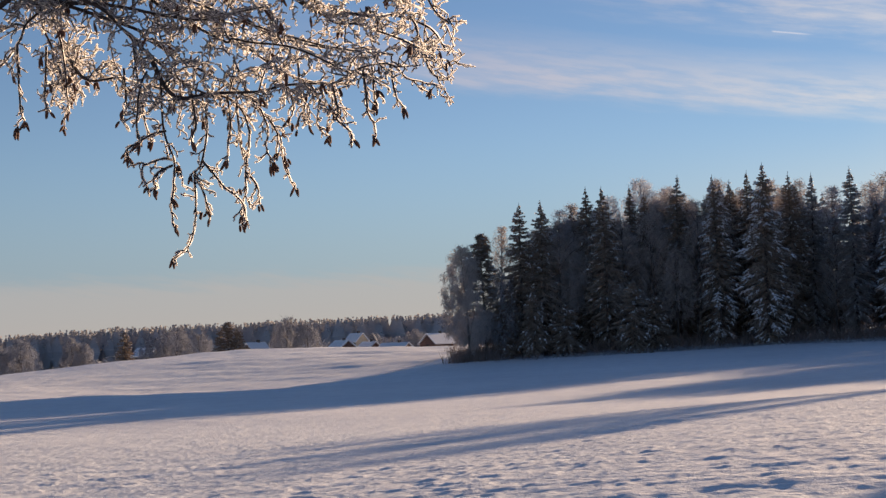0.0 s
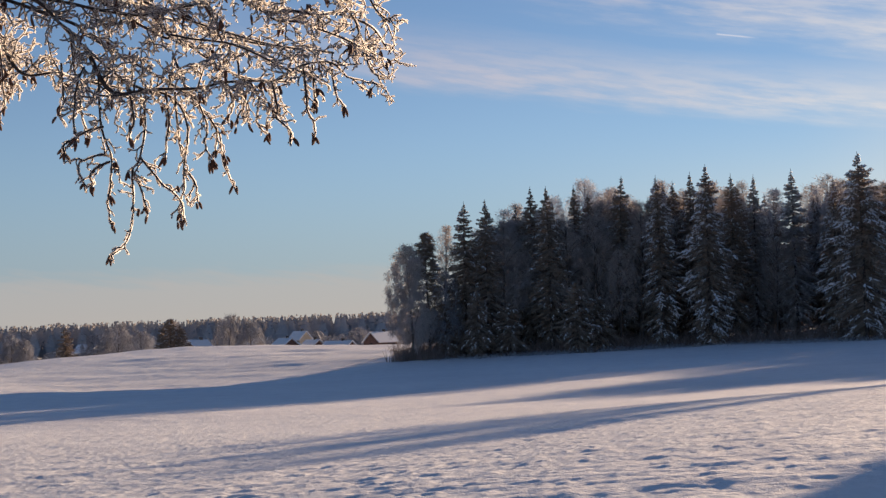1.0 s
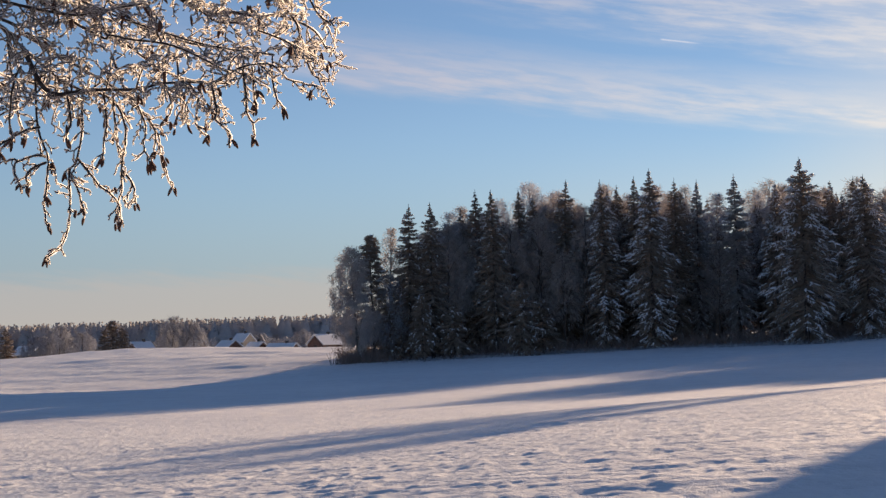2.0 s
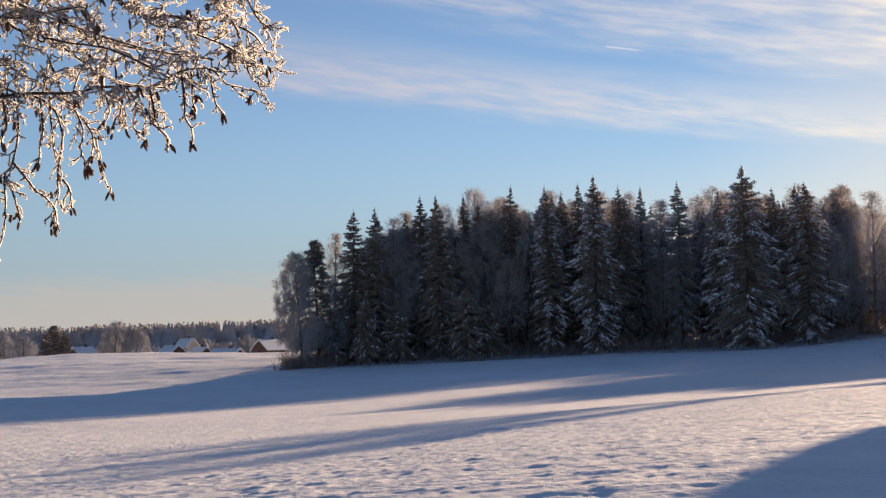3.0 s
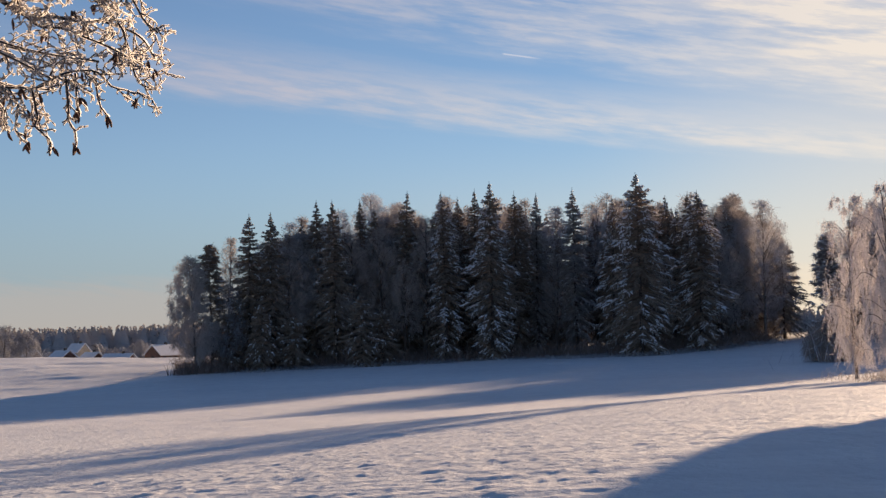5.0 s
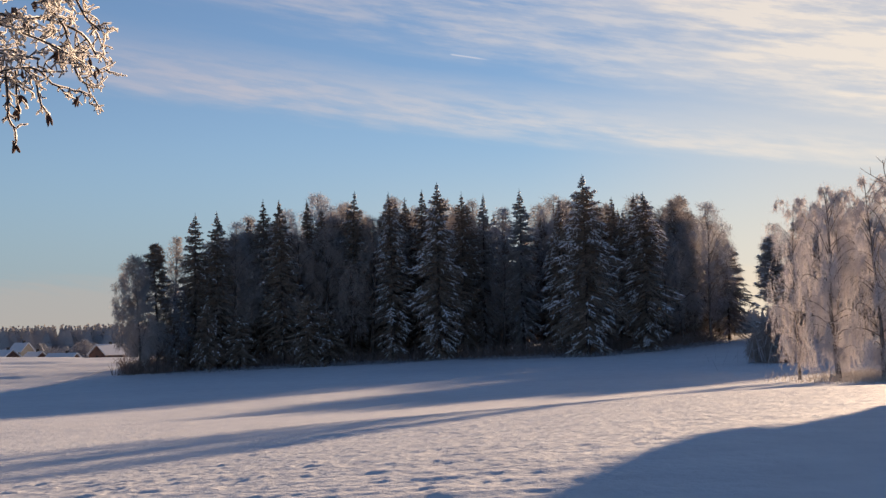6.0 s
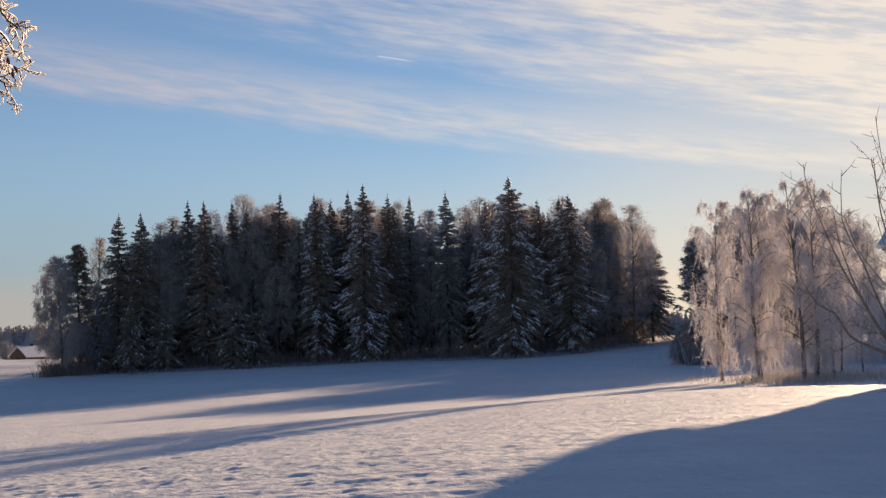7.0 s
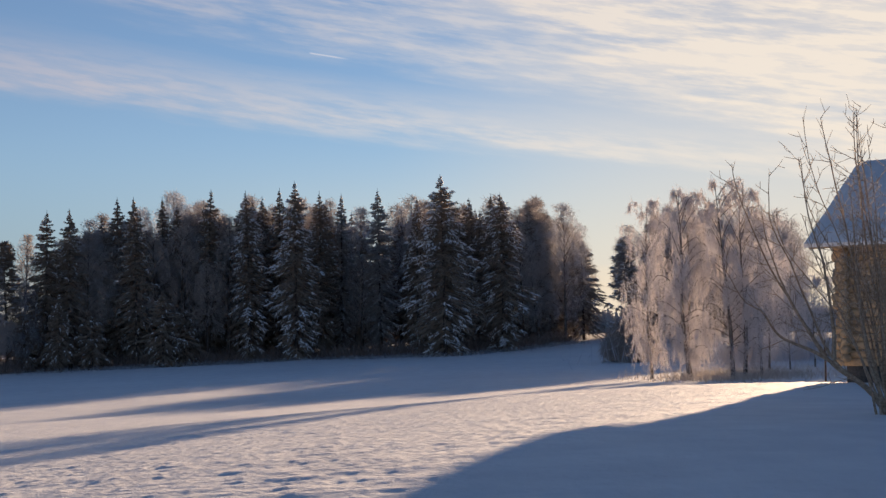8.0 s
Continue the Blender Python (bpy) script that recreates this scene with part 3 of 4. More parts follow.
# the birches past the gap
def weeping_birch(x, y, h, r, lean=(0.0, 0.0), low=0.12, strands=520, trunk_r=0.15):
    """A slender birch with long hanging curtains of twigs, all frosted, tinted for backlight."""
    rng = np.random.default_rng(int(x * 71 + y * 83))
    root = thing("birch_tree", x, y, float(ground_z(x, y)) - 0.1, "slender birch with hanging curtains of frosted twigs", "tree", "birches past the gap")
    trunk, limbs, fine = Shape(), Shape(), Shape()
    zs = np.linspace(0, h * 0.97, 14)
    line = np.stack([lean[0] * zs + 0.10 * np.sin(zs * 0.55 + x), lean[1] * zs + 0.08 * np.sin(zs * 0.7 + y), zs], -1)
    line[:, :2] -= line[0, :2]
    trunk.tube(line, [trunk_r * 1.15, trunk_r * 0.85, trunk_r * 0.55, trunk_r * 0.3, 0.02], 9)
    paths = []
    count = 40
    for k in range(count):
        f = low + (0.95 - low) * (k + rng.uniform(0, 1)) / count
        p0 = np.array([np.interp(f * h, zs, line[:, i]) for i in range(3)])
        th = rng.uniform(0, 2 * np.pi)
        o = np.array([np.cos(th), np.sin(th), 0])
        g = (f - low) / (1 - low)
        reach = r * (0.35 + 0.8 * np.sin(np.pi * min(g * 0.85 + 0.12, 1.0)) ** 0.8) * rng.uniform(0.45, 1.1)
        rise = min(reach * rng.uniform(0.5, 1.2) * (0.4 + 0.8 * g), max(h - p0[2], 0.2))
        side = np.array([-o[1], o[0], 0]) * rng.normal(0, 0.2) * reach
        pts = curve([p0, p0 + o * reach * 0.45 + side * 0.5 + np.array([0, 0, rise * 0.8]), p0 + o * reach * 0.8 + side + np.array([0, 0, rise]), p0 + o * reach + side + np.array([0, 0, rise * 0.7])], 4)
        limbs.tube(pts, [trunk_r * 0.26 * (1.1 - 0.6 * f), 0.012], 4)
        paths.append(pts)
    paths = np.concatenate([p[3:] for p in paths])
    start = paths[rng.integers(0, len(paths), strands)] + rng.normal(0, 0.10, (strands, 3))
    length = rng.uniform(0.4, 1.0, strands) ** 1.3 * (0.5 + 0.85 * r) * np.clip((h * 1.02 - start[:, 2]) / (0.3 * h), 0.22, 1)
    length = np.minimum(length, np.maximum(start[:, 2] - 0.7, 0.2))
    drift = rng.normal(0, 0.22, (strands, 3))
    drift[:, 2] = -1
    knots = [start]
    for k in range(3):
        drift = drift * np.array([0.8, 0.8, 1]) + rng.normal(0, 0.12, (strands, 3)) * np.array([1, 1, 0.3])
        knots.append(knots[-1] + drift * (length / 3)[:, None])
        fine.cones(knots[-2], knots[-1] + (knots[-1] - knots[-2]) * 0.15, 0.030 - 0.005 * k)
    for _ in range(13):
        seg = rng.integers(0, 3, strands)
        s = rng.uniform(0, 1, strands)[:, None]
        pick = np.arange(strands)
        base = np.stack(knots)[seg, pick] * (1 - s) + np.stack(knots)[seg + 1, pick] * s
        d = rng.normal(0, 0.5, (strands, 3)) + np.array([0, 0, -0.45])
        fine.cones(base, base + d * rng.uniform(0.15, 0.38, (strands, 1)), 0.021)
    n = 700
    top = paths[rng.integers(0, len(paths), n)] + rng.normal(0, 0.12, (n, 3))
    fine.cones(top, top + rng.normal(0, 0.2, (n, 3)) + np.array([0, 0, 0.10]), 0.022)
    part("trunk", trunk, M_BIRCH, root, "dark cracked bark at its foot")
    tagged(part("limb", limbs, M_BIRCH, root), kind="stuff")
    tagged(part("crown", fine, M_GLOW_RIME, root, "hanging frosted twigs"), kind="stuff")


for bx, by, bh, br, blean, bt in ((40.6, 80.3, 11.3, 2.0, (-0.05, 0.0), 0.15), (42.8, 79.2, 11.7, 2.0, (-0.07, 0.0), 0.13), (43.4, 78.9, 11.1, 2.0, (0.0, 0.0), 0.13), (39.7, 83.6, 10.9, 1.6, (-0.01, 0.0), 0.09),
                                  (41.6, 82.4, 11.2, 1.8, (0.0, 0.0), 0.09), (45.6, 80.8, 9.6, 1.9, (0.02, 0.0), 0.08), (48.6, 85.2, 8.4, 1.9, (0.0, 0.0), 0.07), (53.8, 91.5, 7.4, 2.0, (0.0, 0.0), 0.06), (57.2, 93.9, 6.4, 2.0, (0.0, 0.0), 0.06)):
    weeping_birch(bx, by, bh, br, blean, trunk_r=bt, strands=680 if bh > 10 else 420)
for bx, by, bh, br in ((52.6, 116.4, 3.5, 1.6), (54.4, 117.6, 3.3, 1.7), (53.4, 115.2, 2.6, 1.5)):
    birch(bx, by, bh, br, "shrub", 14000, 0.55, low=0.02, group="shrubs by the gap", trunk_r=0.03, material=M_BARE)


def shade_stand():
    """Unseen spruces added behind the log house to shade the ground past the gap."""
    rng = random.Random(9)
    first = spruce(142.0, 196.0, 19.0, 2.4, "dark", 6)
    for _ in range(64):
        az, r = radians(rng.uniform(34.0, 37.6)), rng.uniform(186, 270)
        x, y = r * math.sin(az), r * math.cos(az)
        copy_thing(first, pose(x, y, float(ground_z(x, y)) - 0.1, 0, 0, rng.uniform(0, 360)) @ Matrix.Diagonal((1.2, 1.2, rng.uniform(0.82, 0.98), 1)))


shade_stand()


def wood_behind_birches():
    """Frosted trees added well behind the birches past the gap to shade the field."""
    rng = random.Random(14)
    sources = [spruce(92.0, 172.0, 13.0, 2.2, "frosted", 6), birch(97.0, 180.0, 13.0, 2.4, material=M_FROST)]
    for place in range(76):
        turn = rng.uniform(28.0, 30.5) if place < 44 else rng.uniform(25.5, 27.7)
        az, r = radians(turn), rng.uniform(168, 225)
        x, y = r * math.sin(az), r * math.cos(az)
        k = rng.choice((0, 1, 1)) if turn < 28.8 else 1
        tall = rng.uniform(0.65, 0.9) if k == 0 else rng.uniform(0.9, 1.22)
        if place >= 44 and r < 195:
            tall = rng.uniform(1.0, 1.24)
        copy_thing(sources[k], pose(x, y, float(ground_z(x, y)) - 0.1, 0, 0, rng.uniform(0, 360)) @ Matrix.Diagonal((1.15, 1.15, tall, 1)))


wood_behind_birches()


def wood_inside():
    """The rows behind the front of the wood."""
    rng = random.Random(5)
    sources = [spruce(21.0, 178.0, 14.0, 1.8, "dark", 6), spruce(32.0, 190.0, 15.0, 2.0, "dark", 6), spruce(36.0, 181.0, 15.5, 2.0, "dark", 6), birch(30.0, 188.0, 16.2, 2.3, twigs=9000), birch(40.0, 186.0, 16.6, 2.3, twigs=9000)]
    for k in range(215):
        u = rng.uniform(0, 1) ** 1.25
        w = 3 + rng.uniform(0, 1) ** 1.3 * (3 + 38 * min(1.0, 1.6 * u))
        x, y = 8 + 56 * u + 0.55 * w, 160 + w + 4 * u
        turn = math.degrees(math.atan2(x, y))
        if 15.4 < turn < 15.9 or 14.2 < turn < 16.4 and rng.uniform(0, 1) < 0.5:
            continue
        tall = (0.88 + 0.28 * min(1.0, 3.0 * u) - 0.22 * max(0.0, u - 0.75)) * rng.uniform(0.82, 1.0)
        copy_thing(rng.choice(sources), pose(x, y, float(ground_z(x, y)) - 0.1, 0, 0, rng.uniform(0, 360)) @ Matrix.Diagonal((1.15, 1.15, tall, 1)))


wood_inside()


def scrub(name, label, material, count, where, tall, width, spread=0.35, kind="stuff"):
    """Thin upright stems scattered by where(rng, n), which gives x and y."""
    rng = np.random.default_rng(len(name) * 7 + count)
    x, y = where(rng, count)
    foot = np.stack([x, y, ground_z(x, y) - 0.05], -1)
    high = rng.uniform(0.3, 1.0, count) ** 1.4 * tall
    tip = foot + np.stack([rng.normal(0, spread, count) * high, rng.normal(0, spread, count) * high, high], -1)
    shape = Shape()
    shape.spikes(foot, tip, width * rng.uniform(0.7, 1.5, count), 0.3)
    start = foot + (tip - foot) * rng.uniform(0.3, 0.9, (count, 1))
    side = start + rng.normal(0, 1, (count, 3)) * np.array([0.3, 0.3, 0.2]) * high[:, None] + np.array([0, 0, 0.12]) * high[:, None]
    shape.spikes(start, side, width * 0.8, 0.3)
    me = shape.mesh(name)
    me.materials.append(material)
    tagged(new(name, me), label, "undergrowth", kind=kind)


def wood_edge(rng, n):
    u = rng.uniform(0, 1, n)
    x = 0.5 + 68 * u
    front = np.interp(u, [0, 0.1, 0.43, 0.67, 0.81, 1.0], [159.0, 158.5, 158.5, 152.5, 153.5, 165.0])
    clump = value_noise(x * 0.45, x * 0 + 3, 12)
    return x, front + rng.uniform(0, 1, n) ** 1.6 * 14 + 2.5 * clump - 0.8


scrub("undergrowth", "dark leafless brush along the foot of the wood", M_BRUSH, 7000, wood_edge, 1.9, 0.06, 0.6)


def wood_fringe(rng, n):
    x, y = wood_edge(rng, n)
    return x, np.interp((x - 0.5) / 68, [0, 0.1, 0.43, 0.67, 0.81, 1.0], [157.5, 157.0, 157.0, 148.5, 151.5, 164.0]) + rng.normal(0, 1.4, n) + 2.2 * (value_noise(x * 0.3, x * 0 + 7, 4) - 0.5)


scrub("frosted_grass", "low frosted grass along the foot of the wood", M_HOAR, 3000, wood_fringe, 0.6, 0.04, 0.7)


def corner_brush(rng, n):
    return rng.normal(3.2, 1.3, n), rng.normal(157.2, 0.8, n)


scrub("corner_brush", "dense dark brush at the corner of the wood", M_BRUSH, 900, corner_brush, 1.8, 0.05)


def far_woods():
    """The wooded ridge that closes the view."""
    rng = np.random.default_rng(11)
    shape = Shape()
    n = 3600
    az = np.radians(rng.uniform(-24, 48, n))
    r = rng.uniform(840, 1000, n)
    x, y = r * np.sin(az), r * np.cos(az)
    top = 13.2 + 0.16 * np.clip(np.degrees(az) + 20, 0, 24) + (r - 840) * 0.010 + rng.uniform(-2.2, 0.7, n) - 3.5 * np.clip((-12 - np.degrees(az)) / 6, 0, 1)
    foot = ground_z(x, y)
    low = np.stack([x, y, foot], -1)
    peak = np.stack([x, y, top], -1)
    shape.spikes(low, peak - np.array([0, 0, 1.0]) * rng.uniform(0.3, 2.0, (n, 1)), rng.uniform(6.0, 9.0, n), 0.5)
    for _ in range(12):
        f = rng.uniform(0.35, 0.98, n)[:, None]
        wide = (4.6 * (1.05 - f)).ravel() + 0.5
        th = rng.uniform(0, 6.283, n)
        start = low * (1 - f) + peak * f
        shape.cones(start, start + np.stack([np.cos(th) * wide, np.sin(th) * wide, rng.uniform(-0.4, 1.2, n)], -1), 1.5)
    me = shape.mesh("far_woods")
    me.materials.append(M_FAR_HAZE)
    tagged(new("far_woods", me), "ridge of frosted woods on the horizon, paled in colour for haze", "forest", kind="stuff")


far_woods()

# trees on the far side of the knoll
for bx, by, top, br in ((-80.8, 288.9, 4.5, 3.4), (-86.0, 290.0, 3.9, 3.6), (-77.0, 310.6, 4.9, 2.2), (-74.0, 309.0, 3.6, 2.2), (-63.3, 354.4, 6.8, 4.2), (-57.5, 352.0, 5.0, 3.6), (-35.7, 338.1, 8.0, 3.2),
                        (-31.5, 340.0, 6.4, 2.8), (-37.5, 345.0, 6.6, 2.6), (-10.5, 530.0, 5.6, 3.6), (-26.0, 540.0, 4.6, 3.4), (-96.0, 300.0, 2.4, 3.6), (-45.0, 420.0, 4.0, 3.4), (-68.0, 350.0, 4.4, 3.4)):
    birch(bx, by, top - float(ground_z(bx, by)), br, "bush", 7000, 1.7, low=0.08, group="trees beyond the knoll", material=M_HOAR)
spruce(-78.9, 371.7, 6.6 - float(ground_z(-78.9, 371.7)), 2.8, "dark")
pine(-47.0, 326.6, 6.9 - float(ground_z(-47.0, 326.6)), 2.6, "dark")
spruce(-45.2, 327.5, 5.6 - float(ground_z(-45.2, 327.5)), 2.9, "dark")
spruce(-48.6, 328.5, 5.8 - float(ground_z(-48.6, 328.5)), 2.9, "dark")

# ---- village ----
M_RED = surface("red_brown_boards", (0.085, 0.05, 0.042), (0.17, 0.10, 0.082), 1.0, 0.8)
M_TAN = surface("pale_render", (0.42, 0.36, 0.28), (0.55, 0.48, 0.38), 0.7, 0.85)
M_GLASS = surface("dark_window", (0.02, 0.025, 0.03), (0.05, 0.055, 0.06), 1.0, 0.15)
M_LOG = surface("weathered_logs", (0.27, 0.185, 0.115), (0.62, 0.46, 0.30), 2.2, 0.85, 0.006, 25.0, island=0.25)
M_STONE = surface("dark_footing", (0.05, 0.045, 0.042), (0.14, 0.125, 0.115), 3.0, 0.9, 0.02, 8.0)


def cottage(x, y, eave, ridge, wide, deep, turn, material, words):
    """A small house seen far off; turn: degrees of its long side from the x axis."""
    foot = float(ground_z(x, y)) - 0.3
    root = thing("house", x, y, foot, words, "house", "houses of the village", turn=turn)
    e, r = eave - foot, ridge - foot
    body = Shape()
    w, d = wide / 2, deep / 2
    v = [(-w, -d, 0), (w, -d, 0), (w, d, 0), (-w, d, 0), (-w, -d, e), (w, -d, e), (w, d, e), (-w, d, e), (-w, 0, r - 0.15), (w, 0, r - 0.15)]
    body.put(v, [(0, 1, 5), (0, 5, 4), (2, 3, 7), (2, 7, 6), (1, 2, 6), (1, 6, 5), (3, 0, 4), (3, 4, 7), (5, 6, 9), (7, 4, 8)])
    part("wall", body, material, root)
    for sign, name in ((-1, "roof"), (1, "roof")):
        slab = Shape()
        slope = np.array([0, -sign * d, r - e])
        slope = slope / np.linalg.norm(slope)
        run = math.hypot(d, r - e)
        axes = (np.array([1, 0, 0]), slope, np.cross((1, 0, 0), slope) * (1 if sign < 0 else -1))
        slab.box((-w - 0.5, -0.6, 0), (w + 0.5, run + 0.02, 0.30), axes, (0, sign * d, e))
        part(name, slab, M_LOAD, root, "snow-covered roof slope")
    stack = Shape()
    stack.box((w * 0.25, -0.35, r - 0.7), (w * 0.25 + 0.7, 0.35, r + 0.9))
    part("chimney", stack, M_STONE, root)
    for end in (-1, 1):
        pane = Shape()
        pane.box((end * w - 0.05, -0.5, e - 1.5), (end * w + 0.05, 0.5, e - 0.4))
        part("window", pane, M_GLASS, root)
    for px in (-0.55, 0.0, 0.55):
        pane = Shape()
        pane.box((px * w - 0.5, -d - 0.04, e - 1.7), (px * w + 0.5, -d + 0.05, e - 0.6))
        part("window", pane, M_GLASS, root)


cottage(-2.9, 482.0, 0.5, 3.4, 9.0, 6.5, 48, M_RED, "dark red house with a snowy roof and chimney")
cottage(-29.5, 500.0, 1.9, 4.4, 6.0, 5.0, -50, M_TAN, "pale house with a steep snowy roof")
cottage(-32.6, 474.0, -0.3, 2.2, 8.0, 6.5, -58, M_RED, "low red house with snow on its roof")
cottage(-24.3, 479.5, -0.9, 1.5, 7.0, 6.0, -55, M_RED, "low dark shed with snow on its roof")
cottage(-15.8, 470.0, -1.2, 0.9, 10.0, 6.0, -38, M_RED, "long low shed with snow on its roof")
cottage(-77.5, 392.5, 0.1, 1.9, 6.0, 4.5, -35, M_TAN, "pale house with a snowy roof among trees")
cottage(-50.7, 402.0, 0.9, 2.3, 5.0, 4.0, 40, M_RED, "small house with a snowy roof behind the knoll")
cottage(-39.1, 438.0, 0.4, 2.5, 4.5, 3.8, -40, M_RED, "small shed with a snowy roof behind the knoll")


# ---- the log house ----
def log_house():
    """Corner of a log house: its long wall looks back at the field's near end, the ridge runs along it."""
    u, v = np.array([0.64, -0.768, 0]), np.array([0.768, 0.64, 0])
    corner = np.array([21.40, 33.73, 0.0])
    foot = -0.10
    root = thing("log_house", corner[0], corner[1], foot, "weathered log house with a steep snow-covered roof", "house")
    up = np.array([0, 0, 1.0])
    axes = (u, v, up)
    base = Shape()
    base.box((0.08, 0.08, -0.4), (12.0, 7.5, 0.95), axes)
    part("footing", base, M_STONE, root, "dark footing under the logs")
    inner = Shape()
    inner.box((0.24, 0.20, 0.9), (11.9, 7.4, 4.27), axes)
    part("wall", inner, M_LOG, root)
    rng = random.Random(2)
    for k in range(16):
        z = 0.95 + 0.207 * k + 0.10
        for along, jut in (("front", 0.0), ("side", 0.1)):
            log = Shape()
            out = 0.16 + rng.uniform(-0.05, 0.07)
            if along == "front":
                a, b = -u * out, u * 12.0
            else:
                a, b = -v * out + u * 0.12, v * 7.5 + u * 0.12
            lift = up * (z + jut)
            pts = np.linspace(a + lift + (v * 0.10 if along == "front" else 0), b + lift + (v * 0.10 if along == "front" else 0), 8)
            pts = pts + np.array([[0, 0, rng.uniform(-0.008, 0.008)] for _ in range(8)])
            log.tube(pts, [0.112], 10)
            part("log", log, M_LOG, root, smooth=True)
    d = 3.80
    for sign in (-1, 1):
        slope = (v * d + up * 2.00) if sign < 0 else (-v * d + up * 2.00)
        run = float(np.linalg.norm(slope)) + 0.73
        slope = slope / np.linalg.norm(slope)
        normal = np.cross(u, slope) * (1 if sign < 0 else -1)
        at = (up * 4.27 if sign < 0 else up * 4.27 + v * 2 * d) - slope * 0.73
        deck = Shape()
        deck.box((-0.56, 0, 0), (12.6, run, 0.08), (u, slope, normal), at)
        roof = part("roof", deck, M_LOG, root, "grey roof boards")
        snow = Shape()
        n, m = 40, 14
        uu, ss = np.meshgrid(np.linspace(-0.64, 12.7, n), np.linspace(-0.06, run, m), indexing="ij")
        edge = np.minimum(np.minimum(uu + 0.64, 12.7 - uu), ss + 0.06)
        thick = 0.09 + 0.15 * np.clip(edge / 0.25, 0, 1) ** 0.5 + 0.03 * value_noise(uu * 2.0, ss * 2.0, 8)
        lower = at + uu[..., None] * u + ss[..., None] * slope + 0.075 * normal
        upper = lower + thick[..., None] * normal
        vv = np.concatenate([lower.reshape(-1, 3), upper.reshape(-1, 3)])
        i, j = np.meshgrid(np.arange(n - 1), np.arange(m - 1), indexing="ij")
        p = (i * m + j).ravel()
        q = n * m
        tri = [np.stack([p, p + 1, p + m + 1], -1), np.stack([p, p + m + 1, p + m], -1), np.stack([q + p, q + p + m, q + p + m + 1], -1), np.stack([q + p, q + p + m + 1, q + p + 1], -1)]
        rim = [k for k in range(m)] + [k * m + m - 1 for k in range(1, n)] + [(n - 1) * m + k for k in range(m - 2, -1, -1)] + [k * m for k in range(n - 2, 0, -1)]
        rim = np.array(rim)
        nxt = np.roll(rim, -1)
        tri += [np.stack([rim, nxt, nxt + q], -1), np.stack([rim, nxt + q, rim + q], -1)]
        snow.put(vv, np.concatenate(tri))
        part("snow", snow, M_LOAD, roof, "thick snow on the roof slope")
    for k in range(10):
        rafter = Shape()
        rafter.box((k * 1.26 - 0.53, -0.56, 3.98), (k * 1.26 - 0.42, 0.26, 4.11), axes)
        part("rafter", rafter, M_LOG, root)


log_house()


# ---- frosted shoots ----
M_TWIG = surface("dark_twig_bark", (0.028, 0.020, 0.017), (0.09, 0.066, 0.055), 60.0, 0.8)
M_STEM = surface("frosted_stem", (0.17, 0.12, 0.085), (0.52, 0.41, 0.31), 30.0, 0.85)
M_RIME = surface("rime", (0.76, 0.72, 0.69), (0.88, 0.85, 0.82), 40.0, 0.7, island=0.6, through_light=0.84)
M_CATKIN = surface("brown_catkin", (0.06, 0.028, 0.018), (0.17, 0.078, 0.05), 120.0, 0.8, 0.001, 400.0)


def grow(line, rng, every, reach, level, hang, out, bend=0.5, spread=0.9):
    """Side shoots along a line, and shoots on those: adds (points, level) to out. hang: how far they sink."""
    seg = np.linalg.norm(np.diff(line, axis=0), axis=1)
    total = seg.sum()
    dist = np.concatenate([[0], np.cumsum(seg)])
    s = every * rng.uniform(0.3, 1.0)
    side = 1
    while s < total:
        p = np.array([np.interp(s, dist, line[:, k]) for k in range(3)])
        ahead = np.array([np.interp(min(s + 0.01, total), dist, line[:, k]) for k in range(3)]) - np.array([np.interp(max(s - 0.01, 0), dist, line[:, k]) for k in range(3)])
        ahead /= np.linalg.norm(ahead) + 1e-9
        off = rng.normal(0, 1, 3)
        off -= ahead * off.dot(ahead)
        off /= np.linalg.norm(off) + 1e-9
        d = ahead * rng.uniform(0.1, 1.0) + off * side * spread + np.array([0, 0, -hang * rng.uniform(0, 1)])
        d /= np.linalg.norm(d)
        L = reach * rng.uniform(0.3, 1.0) * (1.1 - 0.55 * s / total)
        pts = [p]
        for k in range(5):
            d = d + rng.normal(0, 0.20, 3) * bend * 2 + np.array([0, 0, -hang * 0.22])
            d /= np.linalg.norm(d)
            pts.append(pts[-1] + d * L / 5)
        pts = np.array(pts)
        out.append((pts, level))
        if level > 1:
            grow(pts, rng, every * 0.62, reach * 0.42, level - 1, hang, out, bend, spread)
        s += every * rng.uniform(0.55, 1.45)
        side = -side


def rime(shape, line, rng, per_metre, size, radius):
    """Needles of frost on a shoot, set mostly behind it to rim a dark core."""
    seg = np.linalg.norm(np.diff(line, axis=0), axis=1)
    total = seg.sum()
    n = max(2, int(total * per_metre))
    s = rng.uniform(0, total, n)
    dist = np.concatenate([[0], np.cumsum(seg)])
    p = np.stack([np.interp(s, dist, line[:, k]) for k in range(3)], -1)
    d = rng.normal(0, 1, (n, 3)) + np.array([0.2, 1.0, 0.15])
    d /= np.linalg.norm(d, axis=1)[:, None]
    shape.cones(p, p + d * (size * rng.uniform(0.6, 1.3, n) + radius)[:, None], size * 0.30)


